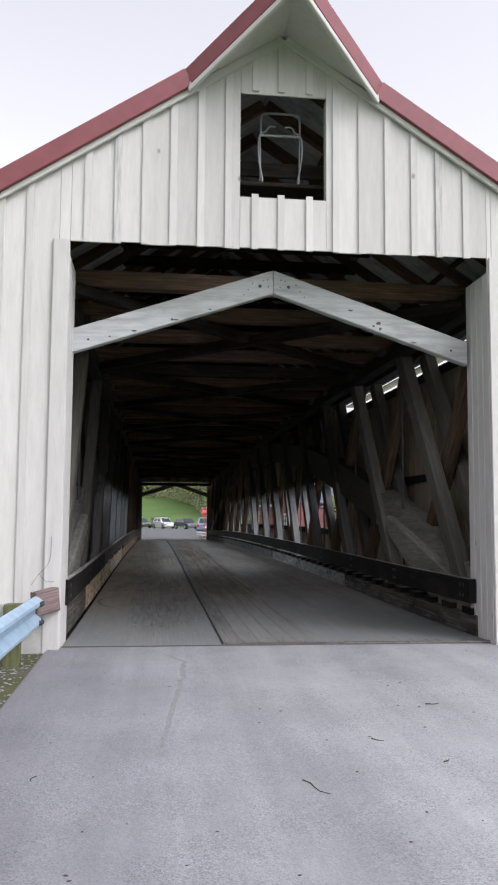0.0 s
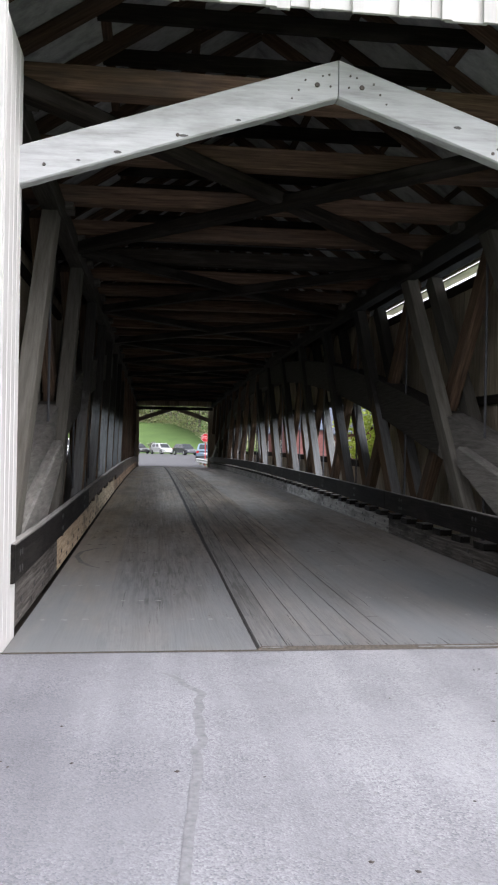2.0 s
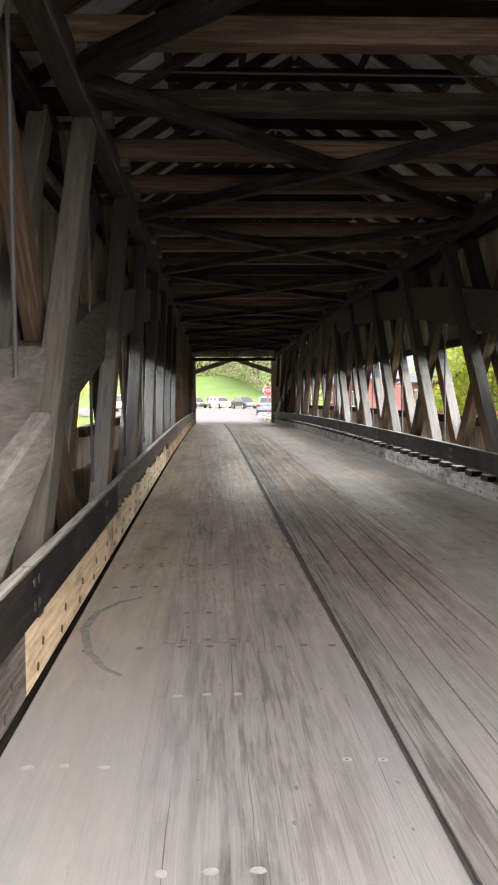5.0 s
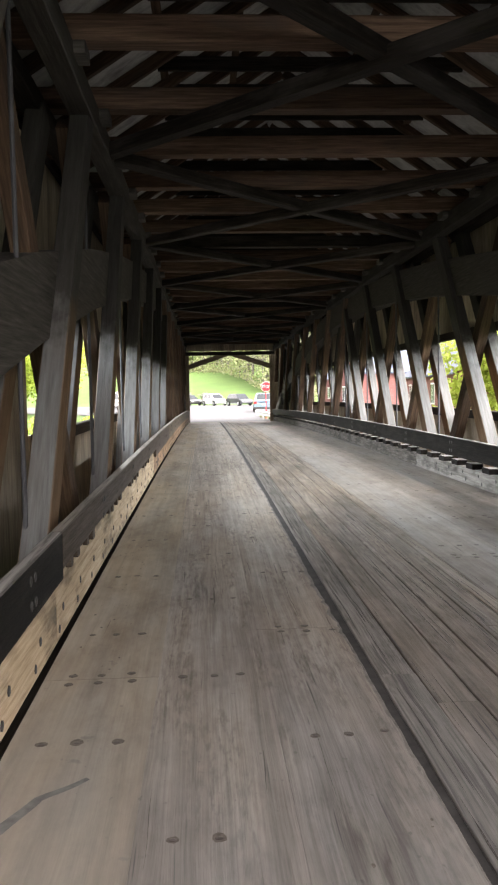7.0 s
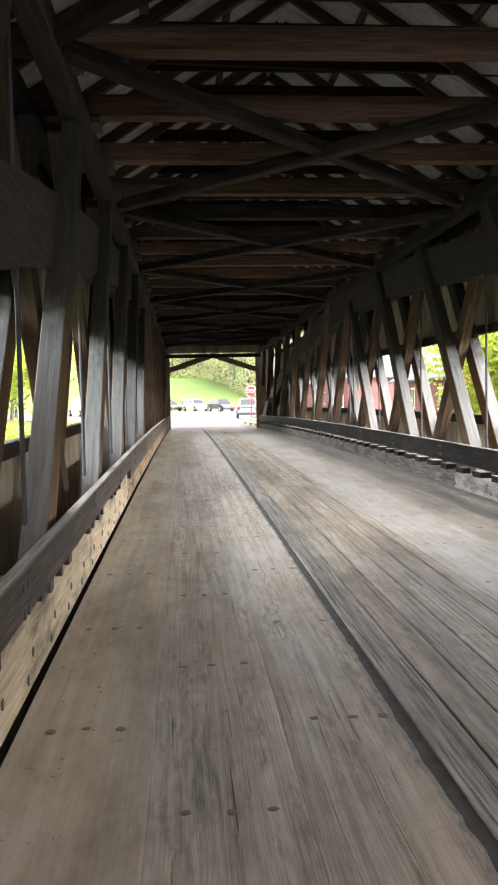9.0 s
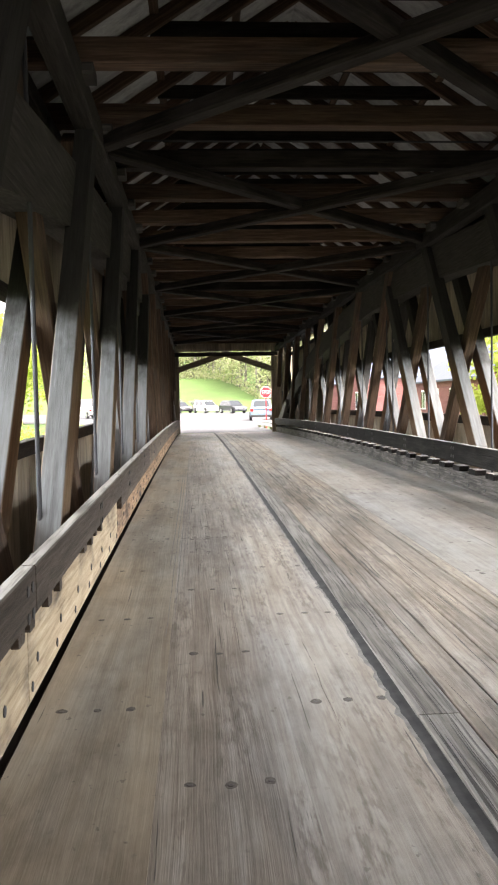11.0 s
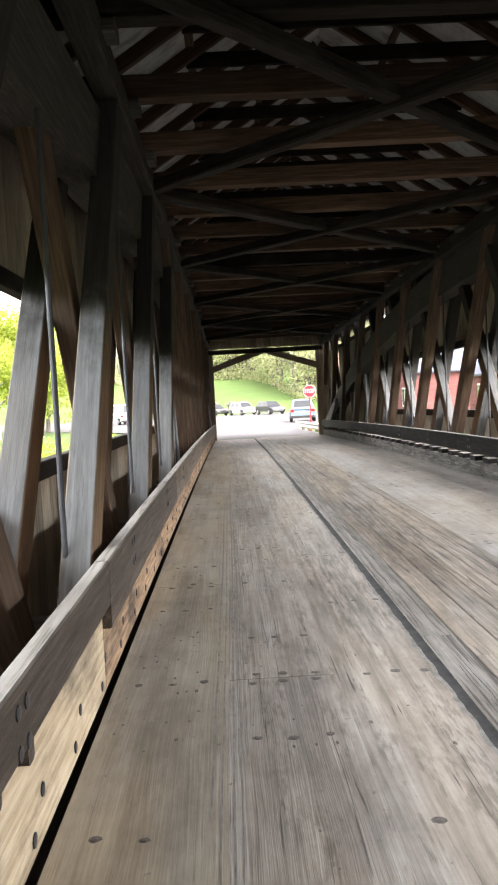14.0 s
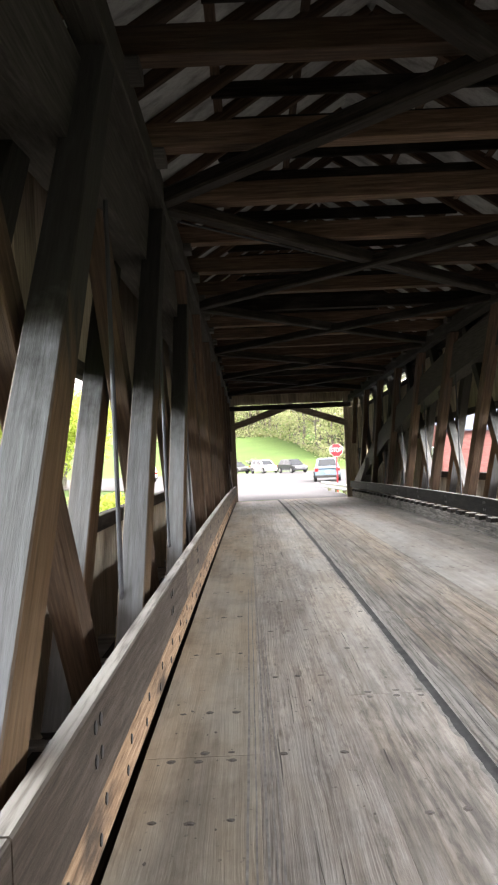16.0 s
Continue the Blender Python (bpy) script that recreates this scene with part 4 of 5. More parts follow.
road_rows = [(-60, -1.5, 4.6, 0.0), (0, -1.12, 4.2, 0.0), (3, -1.1, 4.1, 0.0456), (6, -1.1, 4.05, 0.0912), (Y0 - 0.012, -1.08, 4.0, 0.1374)]
rv = [p for y, a, b, z in road_rows for p in ((a, y, z), (b, y, z), (a - 0.15, y, z - 0.15), (b + 0.15, y, z - 0.15))]
rf = []
for i in range(len(road_rows) - 1):
    a, b = 4 * i, 4 * i + 4
    rf += [(a, a + 1, b + 1, b), (a + 2, a, b, b + 2), (a + 1, a + 3, b + 3, b + 1)]
road = part("road", mesh_of("road", rv, rf, ASPHALT), ASPHALT)
tagged(road, "pale gravelly asphalt approach road", "road", kind="structure")
LOT = ground_mat("grey parking lot asphalt", [(0.3, (0.088, 0.088, 0.094)), (0.7, (0.118, 0.118, 0.125))], 0.5, 40.0)
lot = part("parking_lot", mesh_of("lot", [(-1.4, Y1 + 0.01, 0.02), (3.75, Y1 + 0.01, 0.02), (3.9, 66, 0.0), (9, 70, 0.0), (13.5, 76, 0.0), (60, 112, 0.0), (20, 119, 0), (-30, 133, 0.0), (-42, 112, 0.0), (-22, 96, 0), (-9, 78, 0.0), (-3, 66, 0)], [tuple(range(12))], LOT), LOT)
tagged(lot, "pale asphalt parking lot", "parking lot", kind="structure")


def ribbon(name, pts, width, material, z):
    """A flat irregular mark lying on a surface."""
    vs = []
    for i, (x, y) in enumerate(pts):
        a, b = pts[max(0, i - 1)], pts[min(len(pts) - 1, i + 1)]
        d = Vector((b[0] - a[0], b[1] - a[1])).normalized()
        w = width * (0.45 + 0.55 * math.sin(math.pi * (i + 0.4) / len(pts)))
        vs += [(x - d.y * w / 2, y + d.x * w / 2, z(x, y)), (x + d.y * w / 2, y - d.x * w / 2, z(x, y))]
    return part(name, mesh_of(name, vs, [(2 * i, 2 * i + 1, 2 * i + 3, 2 * i + 2) for i in range(len(pts) - 1)], material), material)


def wander(pts, n, amount, seed):
    out = []
    for (x0, y0), (x1, y1) in zip(pts, pts[1:]):
        for i in range(n):
            k = i / n
            x, y = x0 + (x1 - x0) * k, y0 + (y1 - y0) * k
            out.append((x + amount * noise.noise((x * 9, y * 9, seed)), y + amount * noise.noise((x * 9, y * 9, seed + 5))))
    return out + [pts[-1]]


TAR = plain("dark tar stain", (0.172, 0.171, 0.177), 0.9, 0, 0.22, 30, 0.3)
road_z = lambda x, y: 0.0152 * y + 0.003
smear = ribbon("road_smear", wander([(0.12, 8.5), (0.19, 8.3), (0.3, 8.1), (0.29, 7.7), (0.24, 7.1), (0.12, 5.9), (0.05, 5.1)], 8, 0.04, 3), 0.05, TAR, road_z)
tagged(smear, "faint dark wandering smear on the asphalt", "road stain", kind="stuff")
TWIG = plain("dry twig bark", (0.05, 0.04, 0.035), 0.9, 0, 0.3)
for x, y, a, ln in ((1.45, 5.33, -40, 0.09), (0.88, 4.48, -60, 0.26), (2.14, 6.25, 10, 0.12), (1.75, 4.87, 50, 0.07), (-0.64, 4.75, 80, 0.09), (1.2, 3.2, 20, 0.1), (2.6, 5.6, -70, 0.08)):
    bm = bmesh.new()
    r = 0.005
    rings = []
    for i in range(5):
        k = i / 4
        cx, cy = (k - 0.5) * ln, 0.02 * math.sin(k * 5 + x) * ln * 5
        rings.append([bm.verts.new((cx, cy + r * (1 - 0.6 * k) * math.cos(q * 2.094), 0.005 + r * (1 - 0.6 * k) * math.sin(q * 2.094))) for q in range(3)])
    for p, q in zip(rings, rings[1:]):
        for j in range(3):
            bm.faces.new((p[j], p[(j + 1) % 3], q[(j + 1) % 3], q[j]))
    t = part("twig", bm, TWIG)
    t.matrix_basis = pose(x, y, 0.0152 * y, 0, 0, a)
    tagged(t, "small dry twig lying on the asphalt", "twig", "twigs on the road")

# dead leaf bits and grit scattered over the asphalt
bits, bit_v, bit_f = random.Random(5), [], []
for i in range(90):
    x, y = bits.uniform(-0.7, 3.6), bits.uniform(1.5, 8.8)
    r, a, k = bits.uniform(0.004, 0.013), bits.uniform(0, 6.28), len(bit_v)
    z = 0.0152 * y + 0.001
    for q in range(5):
        u = a + q * 1.2566
        bit_v.append((x + r * bits.uniform(0.6, 1.5) * math.cos(u), y + r * bits.uniform(0.6, 1.3) * math.sin(u), z))
    bit_v.append((x, y, z + 0.4 * r))
    bit_f += [(k + q, k + (q + 1) % 5, k + 5) for q in range(5)]
tagged(part("road_litter", mesh_of("road_litter", bit_v, bit_f, TWIG), TWIG), "dark leaf bits and grit scattered on the asphalt", "litter", kind="stuff")

# ---- verge: gravel and moss along the road edge ----
GRAVEL = ground_mat("gravel and moss", [(0.3, (0.075, 0.068, 0.055)), (0.46, (0.06, 0.062, 0.014)), (0.58, (0.045, 0.05, 0.012)), (0.75, (0.13, 0.125, 0.11))], 3.0, 55.0)
STONES = plain("grey gravel stones", (0.24, 0.235, 0.225), 0.9, 0, 0.45, 24)
vs, fs = [], []
for i in range(1500):
    y = rng.uniform(1.0, 8.8)
    x = rng.uniform(-1.75, -1.02) - 0.25 * (rng.random() < 0.3)
    r, z0 = rng.uniform(0.006, 0.022), 0.0152 * y - 0.034
    k = len(vs)
    for q in range(5):
        a = q * 1.2566 + rng.uniform(-0.3, 0.3)
        vs.append((x + r * math.cos(a), y + r * math.sin(a), z0))
    vs.append((x + rng.uniform(-0.3, 0.3) * r, y, z0 + r * rng.uniform(0.3, 0.6)))
    fs += [(k + q, k + (q + 1) % 5, k + 5) for q in range(5)]
tagged(part("gravel", mesh_of("gravel", vs, fs, STONES), STONES), "loose grey gravel along the road edge", "gravel", kind="stuff")
verge = part("verge", mesh_of("verge", [(-1.9, -20, -0.05), (-1.06, -20, -0.02), (-1.05, 0, -0.03), (-1.05, 8.85, 0.1), (-2.0, 8.85, 0.08), (-1.9, 0, -0.04)], [(0, 1, 2, 5), (5, 2, 3, 4)], GRAVEL), GRAVEL)
tagged(verge, "mossy gravel verge beside the road", "verge", kind="structure")

# ---- steel guard rail beside the approach ----


def w_beam(name, p, q, label, material):
    """Corrugated steel barrier from p to q, on wooden posts, its face to the left of the way from p to q."""
    t = empty(name, label, "guard rail", "steel road barriers")
    p, q = Vector(p), Vector(q)
    L = (q - p).length
    prof = [(0.0, -0.155), (0.018, -0.15), (0.07, -0.115), (0.075, -0.085), (0.02, -0.035), (0.0, -0.02), (0.0, 0.02), (0.02, 0.035), (0.075, 0.085), (0.07, 0.115), (0.018, 0.15), (0.0, 0.155)]
    back = [(a - 0.006, b) for a, b in reversed(prof)]
    ring = prof + back
    n = len(ring)
    vs = [(s * L, -a, b) for s in (0, 1) for a, b in ring]
    fs = [(i, (i + 1) % n, n + (i + 1) % n, n + i) for i in range(n)]
    m = Matrix.Translation(p) @ Vector((q.x - p.x, q.y - p.y, 0)).to_track_quat("X", "Z").to_matrix().to_4x4()
    b = part("rail_beam", mesh_of("rail_beam", vs, fs, material), material, t)
    b.matrix_basis = m
    for k in range(int(L / 1.9) + 1):
        x = L - 0.45 - 1.9 * k
        post = part("post", box_mesh(1.25, 0.15, 0.15, MOSSY, 0.012), MOSSY, t, "mossy square wooden post")
        post.matrix_basis = m @ pose(x, 0.14, -0.5, 0, 90, 0)
    for x, z in ((0.09, 0.09), (0.09, -0.09), (0.2, 0.09), (0.2, -0.09)):
        bm = bmesh.new()
        bmesh.ops.create_cone(bm, cap_ends=True, segments=8, radius1=0.028, radius2=0.02, depth=0.03)
        o = part("bolt", bm, ROD_IRON, b)
        o.matrix_basis = pose(L - x, -0.085, z, 90, 0, 0)
    return t


MOSSY = wood("mossy post timber", (0.09, 0.1, 0.04), (0.17, 0.18, 0.08), (0.25, 0.24, 0.15))
w_beam("road_barrier", (-1.36, -9.0, 0.55), (-1.18, 8.6, 0.6), "pale blue galvanised steel road barrier on mossy posts", GALV)
ROT_WOOD = wood("rotten pinkish timber", (0.09, 0.06, 0.055), (0.2, 0.145, 0.135), (0.3, 0.235, 0.22), stain=(0.05, 0.038, 0.034), stain_amount=0.7, across=22, relief=1.0)
brk = beam("rail_end_block", (-1.2, 8.62, 0.62), (-1.0, 8.83, 0.66), 0.09, 0.24, ROT_WOOD)
tagged(brk, "rotten red-brown timber block at the barrier end", "timber block")
PALE_STEEL = plain("white painted steel", (0.66, 0.67, 0.66), 0.5, 0.2, 0.1)
w_beam("road_barrier", (3.3, 65.6, 0.3), (3.9, 58.2, 0.3), "white steel road barrier beyond the bridge", PALE_STEEL)

# loose wire hanging down the portal siding
wire = bent("wall_wire", [(-1.07, 8.815, 1.3), (-1.066, 8.815, 1.2), (-1.075, 8.81, 1.04), (-1.15, 8.805, 0.94), (-1.19, 8.805, 0.91), (-1.26, 8.81, 0.8)], 0.0022, None, IRON)
tagged(wire, "thin dark wire hanging loose on the white siding", "wire", "loose wires")
wire = bent("wall_wire", [(-1.18, 8.805, 0.92), (-1.14, 8.8, 0.85), (-1.09, 8.8, 0.83), (-1.03, 8.81, 0.835)], 0.0022, None, IRON)
tagged(wire, "short dark wire looped over the white siding", "wire", "loose wires")

# ---- abutment under the near portal ----
for side, x0, x1 in ((-1, -2.3, -1.06), (1, 3.95, 5.1)):
    a = beam("abutment", (x0, PY + 0.05, 0.12), (x1, PY + 0.05, 0.12), 0.18, 1.0, CONCRETE, chamfer=0.02)
    tagged(a, "whitewashed concrete abutment under the portal siding", "abutment", kind="structure")

# ---- foliage ----


def leaf_mat(name, stops):
    m, n, l, b = mat(name, 0.6)
    g = n.new("ShaderNodeNewGeometry")
    col = ramp_node(n, l, g.outputs["Random Per Island"], stops)
    l.new(col, b.inputs["Base Color"])
    thin, both = n.new("ShaderNodeBsdfTranslucent"), n.new("ShaderNodeMixShader")
    both.inputs[0].default_value = 0.6
    l.new(col, thin.inputs["Color"])
    l.new(b.outputs[0], both.inputs[1])
    l.new(thin.outputs[0], both.inputs[2])
    l.new(both.outputs[0], n["Material Output"].inputs["Surface"])
    return m


LEAF = leaf_mat("spring leaves", [(0.0, (0.06, 0.1, 0.015)), (0.5, (0.11, 0.17, 0.03)), (1.0, (0.18, 0.23, 0.05))])
LIME = leaf_mat("lime spring leaves", [(0.0, (0.3, 0.37, 0.055)), (0.5, (0.41, 0.49, 0.09)), (1.0, (0.5, 0.55, 0.15))])
WOODS = leaf_mat("far spring woods", [(0.0, (0.31, 0.36, 0.16)), (0.4, (0.4, 0.45, 0.23)), (0.8, (0.48, 0.49, 0.29)), (1.0, (0.5, 0.43, 0.33))])
BARK = wood("pale bark", (0.12, 0.11, 0.1), (0.22, 0.2, 0.18), (0.34, 0.32, 0.29))


def tube(vs, fs, pts, r0, r1, sides=6):
    k = len(vs)
    for i, p in enumerate(pts):
        r = r0 + (r1 - r0) * i / (len(pts) - 1)
        for q in range(sides):
            a = q * 6.2832 / sides
            vs.append((p[0] + r * math.cos(a), p[1] + r * math.sin(a), p[2]))
    for i in range(len(pts) - 1):
        for q in range(sides):
            a, b = k + i * sides + q, k + i * sides + (q + 1) % sides
            fs.append((a, b, b + sides, a + sides))


def leaf(vs, fs, c, s, r):
    n = Vector((r.gauss(0, 1), r.gauss(0, 1), r.gauss(0, 1))).normalized()
    a = n.orthogonal().normalized()
    b = n.cross(a)
    k = len(vs)
    for u, w in ((-1, -0.4), (0.2, -0.8), (1, 0.1), (0.1, 0.8)):
        p = Vector(c) + a * (u * s) + b * (w * s)
        vs.append((p.x, p.y, p.z))
    fs.append((k, k + 1, k + 2, k + 3))


def grow(r, h, spread, leaves, size, wood_v, wood_f, leaf_v, leaf_f, base, sparse=0.0):
    """Adds one tree: a bent tapered trunk, limbs, and leaf clumps round the limbs' ends."""
    x, y, z = base
    lean = (r.uniform(-0.06, 0.06), r.uniform(-0.06, 0.06))
    trunk = [(x + lean[0] * h * k + 0.05 * h * k * math.sin(3 * k + x), y + lean[1] * h * k, z - 0.3 + h * 0.85 * k) for k in (0, 0.2, 0.4, 0.6, 0.8, 1.0)]
    tube(wood_v, wood_f, trunk, 0.022 * h, 0.005 * h)
    tips = [trunk[-1]]
    for i in range(9):
        k = 0.35 + 0.6 * i / 9
        s = trunk[min(5, int(k * 5))]
        a = r.uniform(0, 6.283)
        ln = spread * r.uniform(0.5, 1.0) * (1.15 - 0.6 * abs(k - 0.5))
        e = (s[0] + math.cos(a) * ln, s[1] + math.sin(a) * ln, s[2] + ln * r.uniform(0.25, 0.8))
        mid = ((s[0] + e[0]) / 2, (s[1] + e[1]) / 2, (s[2] + e[2]) / 2 + 0.1 * ln)
        tube(wood_v, wood_f, [s, mid, e], 0.009 * h, 0.003 * h, 4)
        tips += [mid, e]
    per = max(1, leaves // len(tips))
    for t in tips:
        if r.random() < sparse:
            continue
        rad = spread * r.uniform(0.28, 0.5)
        for _ in range(per):
            d = Vector((r.gauss(0, 1), r.gauss(0, 1), r.gauss(0, 0.75)))
            d = d.normalized() * rad * r.random() ** 0.45
            leaf(leaf_v, leaf_f, (t[0] + d.x, t[1] + d.y, t[2] + d.z), size * r.uniform(0.6, 1.3), r)


def tree(x, y, h, spread, leaves, size, material, label, seed):
    r = random.Random(seed)
    wv, wf, lv, lf = [], [], [], []
    grow(r, h, spread, leaves, size, wv, wf, lv, lf, (0, 0, 0))
    t = empty("tree", label, "tree", "trees round the bridge", at=(x, y, ground_z(x, y)))
    part("trunk", mesh_of("trunk", wv, wf, BARK, True), BARK, t)
    part("crown", mesh_of("crown", lv, lf, material), material, t)
    return t


for x, y, h, sp, n, s, m, lb in (
        (15.0, 49.5, 9, 3.4, 8000, 0.13, LIME, "lime green spring tree beside the red house"), (17.6, 52.5, 10, 3.8, 6000, 0.15, LIME, "lime green spring tree behind another beside the house"), (22, 46, 10, 4, 2000, 0.15, LIME, "lime green spring tree above the stream"), (17, 40, 9, 3.8, 2400, 0.13, LEAF, "green spring tree above the stream"),
        (28, 44, 12, 4.5, 1600, 0.18, LEAF, "tall green spring tree above the stream"), (18, 30, 9, 4, 1800, 0.14, LIME, "bright green spring tree near the bridge"),
        (-16, 62, 8, 3.5, 2000, 0.14, LIME, "lime green spring tree near the parking lot"), (-20, 52, 9, 4, 2000, 0.15, LIME, "lime green spring tree above the stream"), (-14, 42, 8, 3.4, 2000, 0.13, LIME, "bright green spring tree above the stream"),
        (-26, 72, 11, 4.2, 1600, 0.18, LEAF, "green spring tree behind the parking lot"), (-17, 32, 9, 4, 1800, 0.14, LIME, "bright green spring tree near the bridge"), (-13.5, 79, 9, 3.6, 9000, 0.11, LIME, "full lime spring tree beyond the parking lot"), (-18.5, 79, 11, 4.2, 9000, 0.12, LIME, "full lime spring tree beyond the parking lot"), (-15, 88, 9, 4.0, 2600, 0.17, LIME, "lime green spring tree beyond the parking lot"), (-20, 84, 10, 4.5, 2600, 0.17, LIME, "lime green spring tree beyond the parking lot"), (-24, 96, 11, 5, 2600, 0.2, LIME, "tall lime spring tree beyond the parking lot"), (-33, 90, 11, 5, 2200, 0.2, LIME, "tall lime spring tree beyond the parking lot"), (-15, 74, 7, 3.4, 6000, 0.1, LIME, "low lime spring tree beyond the parking lot"), (-29, 78, 10, 4.6, 2200, 0.18, LIME, "lime green spring tree above the stream"), (34, 90, 12, 5, 1500, 0.2, LEAF, "tall green spring tree behind the red house")):
    tree(x, y, h, sp, n, s, m, lb, int(x * 7 + y))

# woods on the hill: a ragged edge that comes down towards the right


def woods_edge(x):
    for (x0, e0), (x1, e1) in zip(EDGE, EDGE[1:]):
        if x0 <= x <= x1:
            return e0 + (e1 - e0) * (x - x0) / (x1 - x0)
    return EDGE[-1][1]


EDGE = [(-60, 186), (-8, 178), (3.5, 171), (6.5, 160), (8.0, 147), (9.5, 136), (14, 133), (70, 128)]
wr = random.Random(11)
wv, wf, lv, lf = [], [], [], []
for i in range(190):
    x = wr.uniform(-40, 55) if i % 2 else wr.uniform(-8, 22)
    y = woods_edge(x) + wr.uniform(0.5, 1) ** 3 * 60 * wr.random()
    h = wr.uniform(7, 13)
    grow(wr, h, h * 0.33, 700 if abs(x - 5) < 18 else 250, 0.17, wv, wf, lv, lf, (x, y, ground_z(x, y)), 0.25 if wr.random() < 0.3 else 0.0)
for i in range(9000):
    x = wr.uniform(-30, 40)
    y = woods_edge(x) + wr.gauss(0.5, 1.8)
    leaf(lv, lf, (x, y, ground_z(x, y) + abs(wr.gauss(0, 1.1))), wr.uniform(0.12, 0.28), wr)
woods = empty("hill_woods", "spring woods of pale green trees on the hill", "woods", kind="stuff")
part("trunks", mesh_of("trunks", wv, wf, BARK, True), BARK, woods)
part("leaves", mesh_of("leaves", lv, lf, WOODS), WOODS, woods)
PINK = leaf_mat("pink blossom", [(0.0, (0.14, 0.07, 0.06)), (1.0, (0.3, 0.19, 0.16))])
WHITE_BLOOM = leaf_mat("white blossom", [(0.0, (0.24, 0.24, 0.2)), (1.0, (0.42, 0.42, 0.38))])
for x, y, h, sp, m, lb in ((3.2, 172, 11, 3.4, PINK, "pink blossoming tree at the edge of the woods"), (0.0, 131, 1.9, 0.9, WHITE_BLOOM, "small white blossoming tree on the hillside"), (-3.2, 131, 2.2, 1.0, WHITE_BLOOM, "small white blossoming tree on the hillside")):
    tree(x, y, h, sp, 600, 0.11, m, lb, int(h * 10))

# bushes and long grass along the stream bank
br = random.Random(5)


def bush(x, y, r0, h, material, label):
    vs, fs = [], []
    for _ in range(900):
        d = Vector((br.gauss(0, 1), br.gauss(0, 1), abs(br.gauss(0, 1)))).normalized() * br.random() ** 0.4
        leaf(vs, fs, (d.x * r0 * (1 + 0.3 * math.sin(5 * d.y)), d.y * r0, d.z * h), br.uniform(0.05, 0.11), br)
    o = part("bush", mesh_of("bush", vs, fs, material), material)
    o.location = (x, y, ground_z(x, y) - 0.05)
    return tagged(o, label, "bush", "bushes on the banks")


for x, y, r0, h in ((-6.5, 60, 1.2, 1.3), (-8.5, 56, 1.6, 1.8), (-7, 64, 1.0, 1.0), (9.5, 58, 1.3, 1.2), (11.5, 53, 1.7, 1.9), (-9.5, 50, 1.9, 2.6), (10.5, 46, 2.0, 2.8), (-8.2, 69, 1.1, 0.9)):
    bush(x, y, r0, h, LIME, "lime green leafy bush on the stream bank")

# ---- stop sign beyond the bridge ----
RED_SIGN = plain("red reflective sheeting", (0.55, 0.02, 0.03), 0.35, 0, 0.06)
WHITE_SIGN = plain("white sign paint", (0.75, 0.75, 0.74), 0.4, 0, 0.05)
sign = empty("stop_sign", "red octagonal stop sign on a red post", "stop sign", at=(3.72, 62.0, 0.0))


def octagon(r, y0, y1):
    a = [(r * math.cos(radians(22.5 + 45 * i)), r * math.sin(radians(22.5 + 45 * i))) for i in range(8)]
    vs = [(x, y0, z) for x, z in a] + [(x, y1, z) for x, z in a]
    return vs, [tuple(range(8)), tuple(reversed(range(8, 16)))] + [(i, i + 8, (i + 1) % 8 + 8, (i + 1) % 8) for i in range(8)]


for nm, r, y0, y1, m in (("plate", 0.33, 0.0, 0.006, WHITE_SIGN), ("face", 0.305, -0.004, 0.001, RED_SIGN)):
    o = part(nm, mesh_of(nm, *octagon(r, y0, y1), m), m, sign)
    o.location = (0, 0, 1.98)
txt = bpy.data.curves.new("stop_text", "FONT")
txt.body, txt.size, txt.align_x, txt.align_y, txt.extrude = "STOP", 0.29, "CENTER", "CENTER", 0.002
tob = bpy.data.objects.new("stop_text", txt)
tme = bpy.data.meshes.new_from_object(tob)
bpy.data.objects.remove(tob)
tme.materials.clear()
tme.materials.append(WHITE_SIGN)
o = part("lettering", tme, WHITE_SIGN, sign)
o.matrix_basis = pose(0, -0.008, 1.98, 90, 0, 0) @ Matrix.Diagonal((0.72, 1.0, 1.0, 1.0))
beam("post", (0, 0.03, -0.1), (0, 0.03, 2.25), 0.06, 0.035, RED_SIGN, sign)

# ---- parked cars ----
GLASS = plain("dark car glass", (0.02, 0.025, 0.03), 0.08, 0, 0.1)
TYRE = plain("tyre rubber", (0.02, 0.02, 0.02), 0.85, 0, 0.2)
RIM = plain("alloy rim", (0.4, 0.41, 0.42), 0.35, 0.8, 0.1)
TAIL = plain("red lamp glass", (0.45, 0.02, 0.02), 0.2, 0, 0.1)
TRIM = plain("black plastic trim", (0.025, 0.025, 0.025), 0.6, 0, 0.2)


def paint(name, col):
    m, n, l, b = mat(name, 0.3, 0.25)
    b.inputs["Coat Weight"].default_value = 0.6
    tc = n.new("ShaderNodeTexCoord")
    f = noise_node(n, l, tc.outputs["Object"], 3.0)
    l.new(ramp_node(n, l, f, [(0.3, tuple(c * 0.85 for c in col)), (0.7, col)]), b.inputs["Base Color"])
    return m


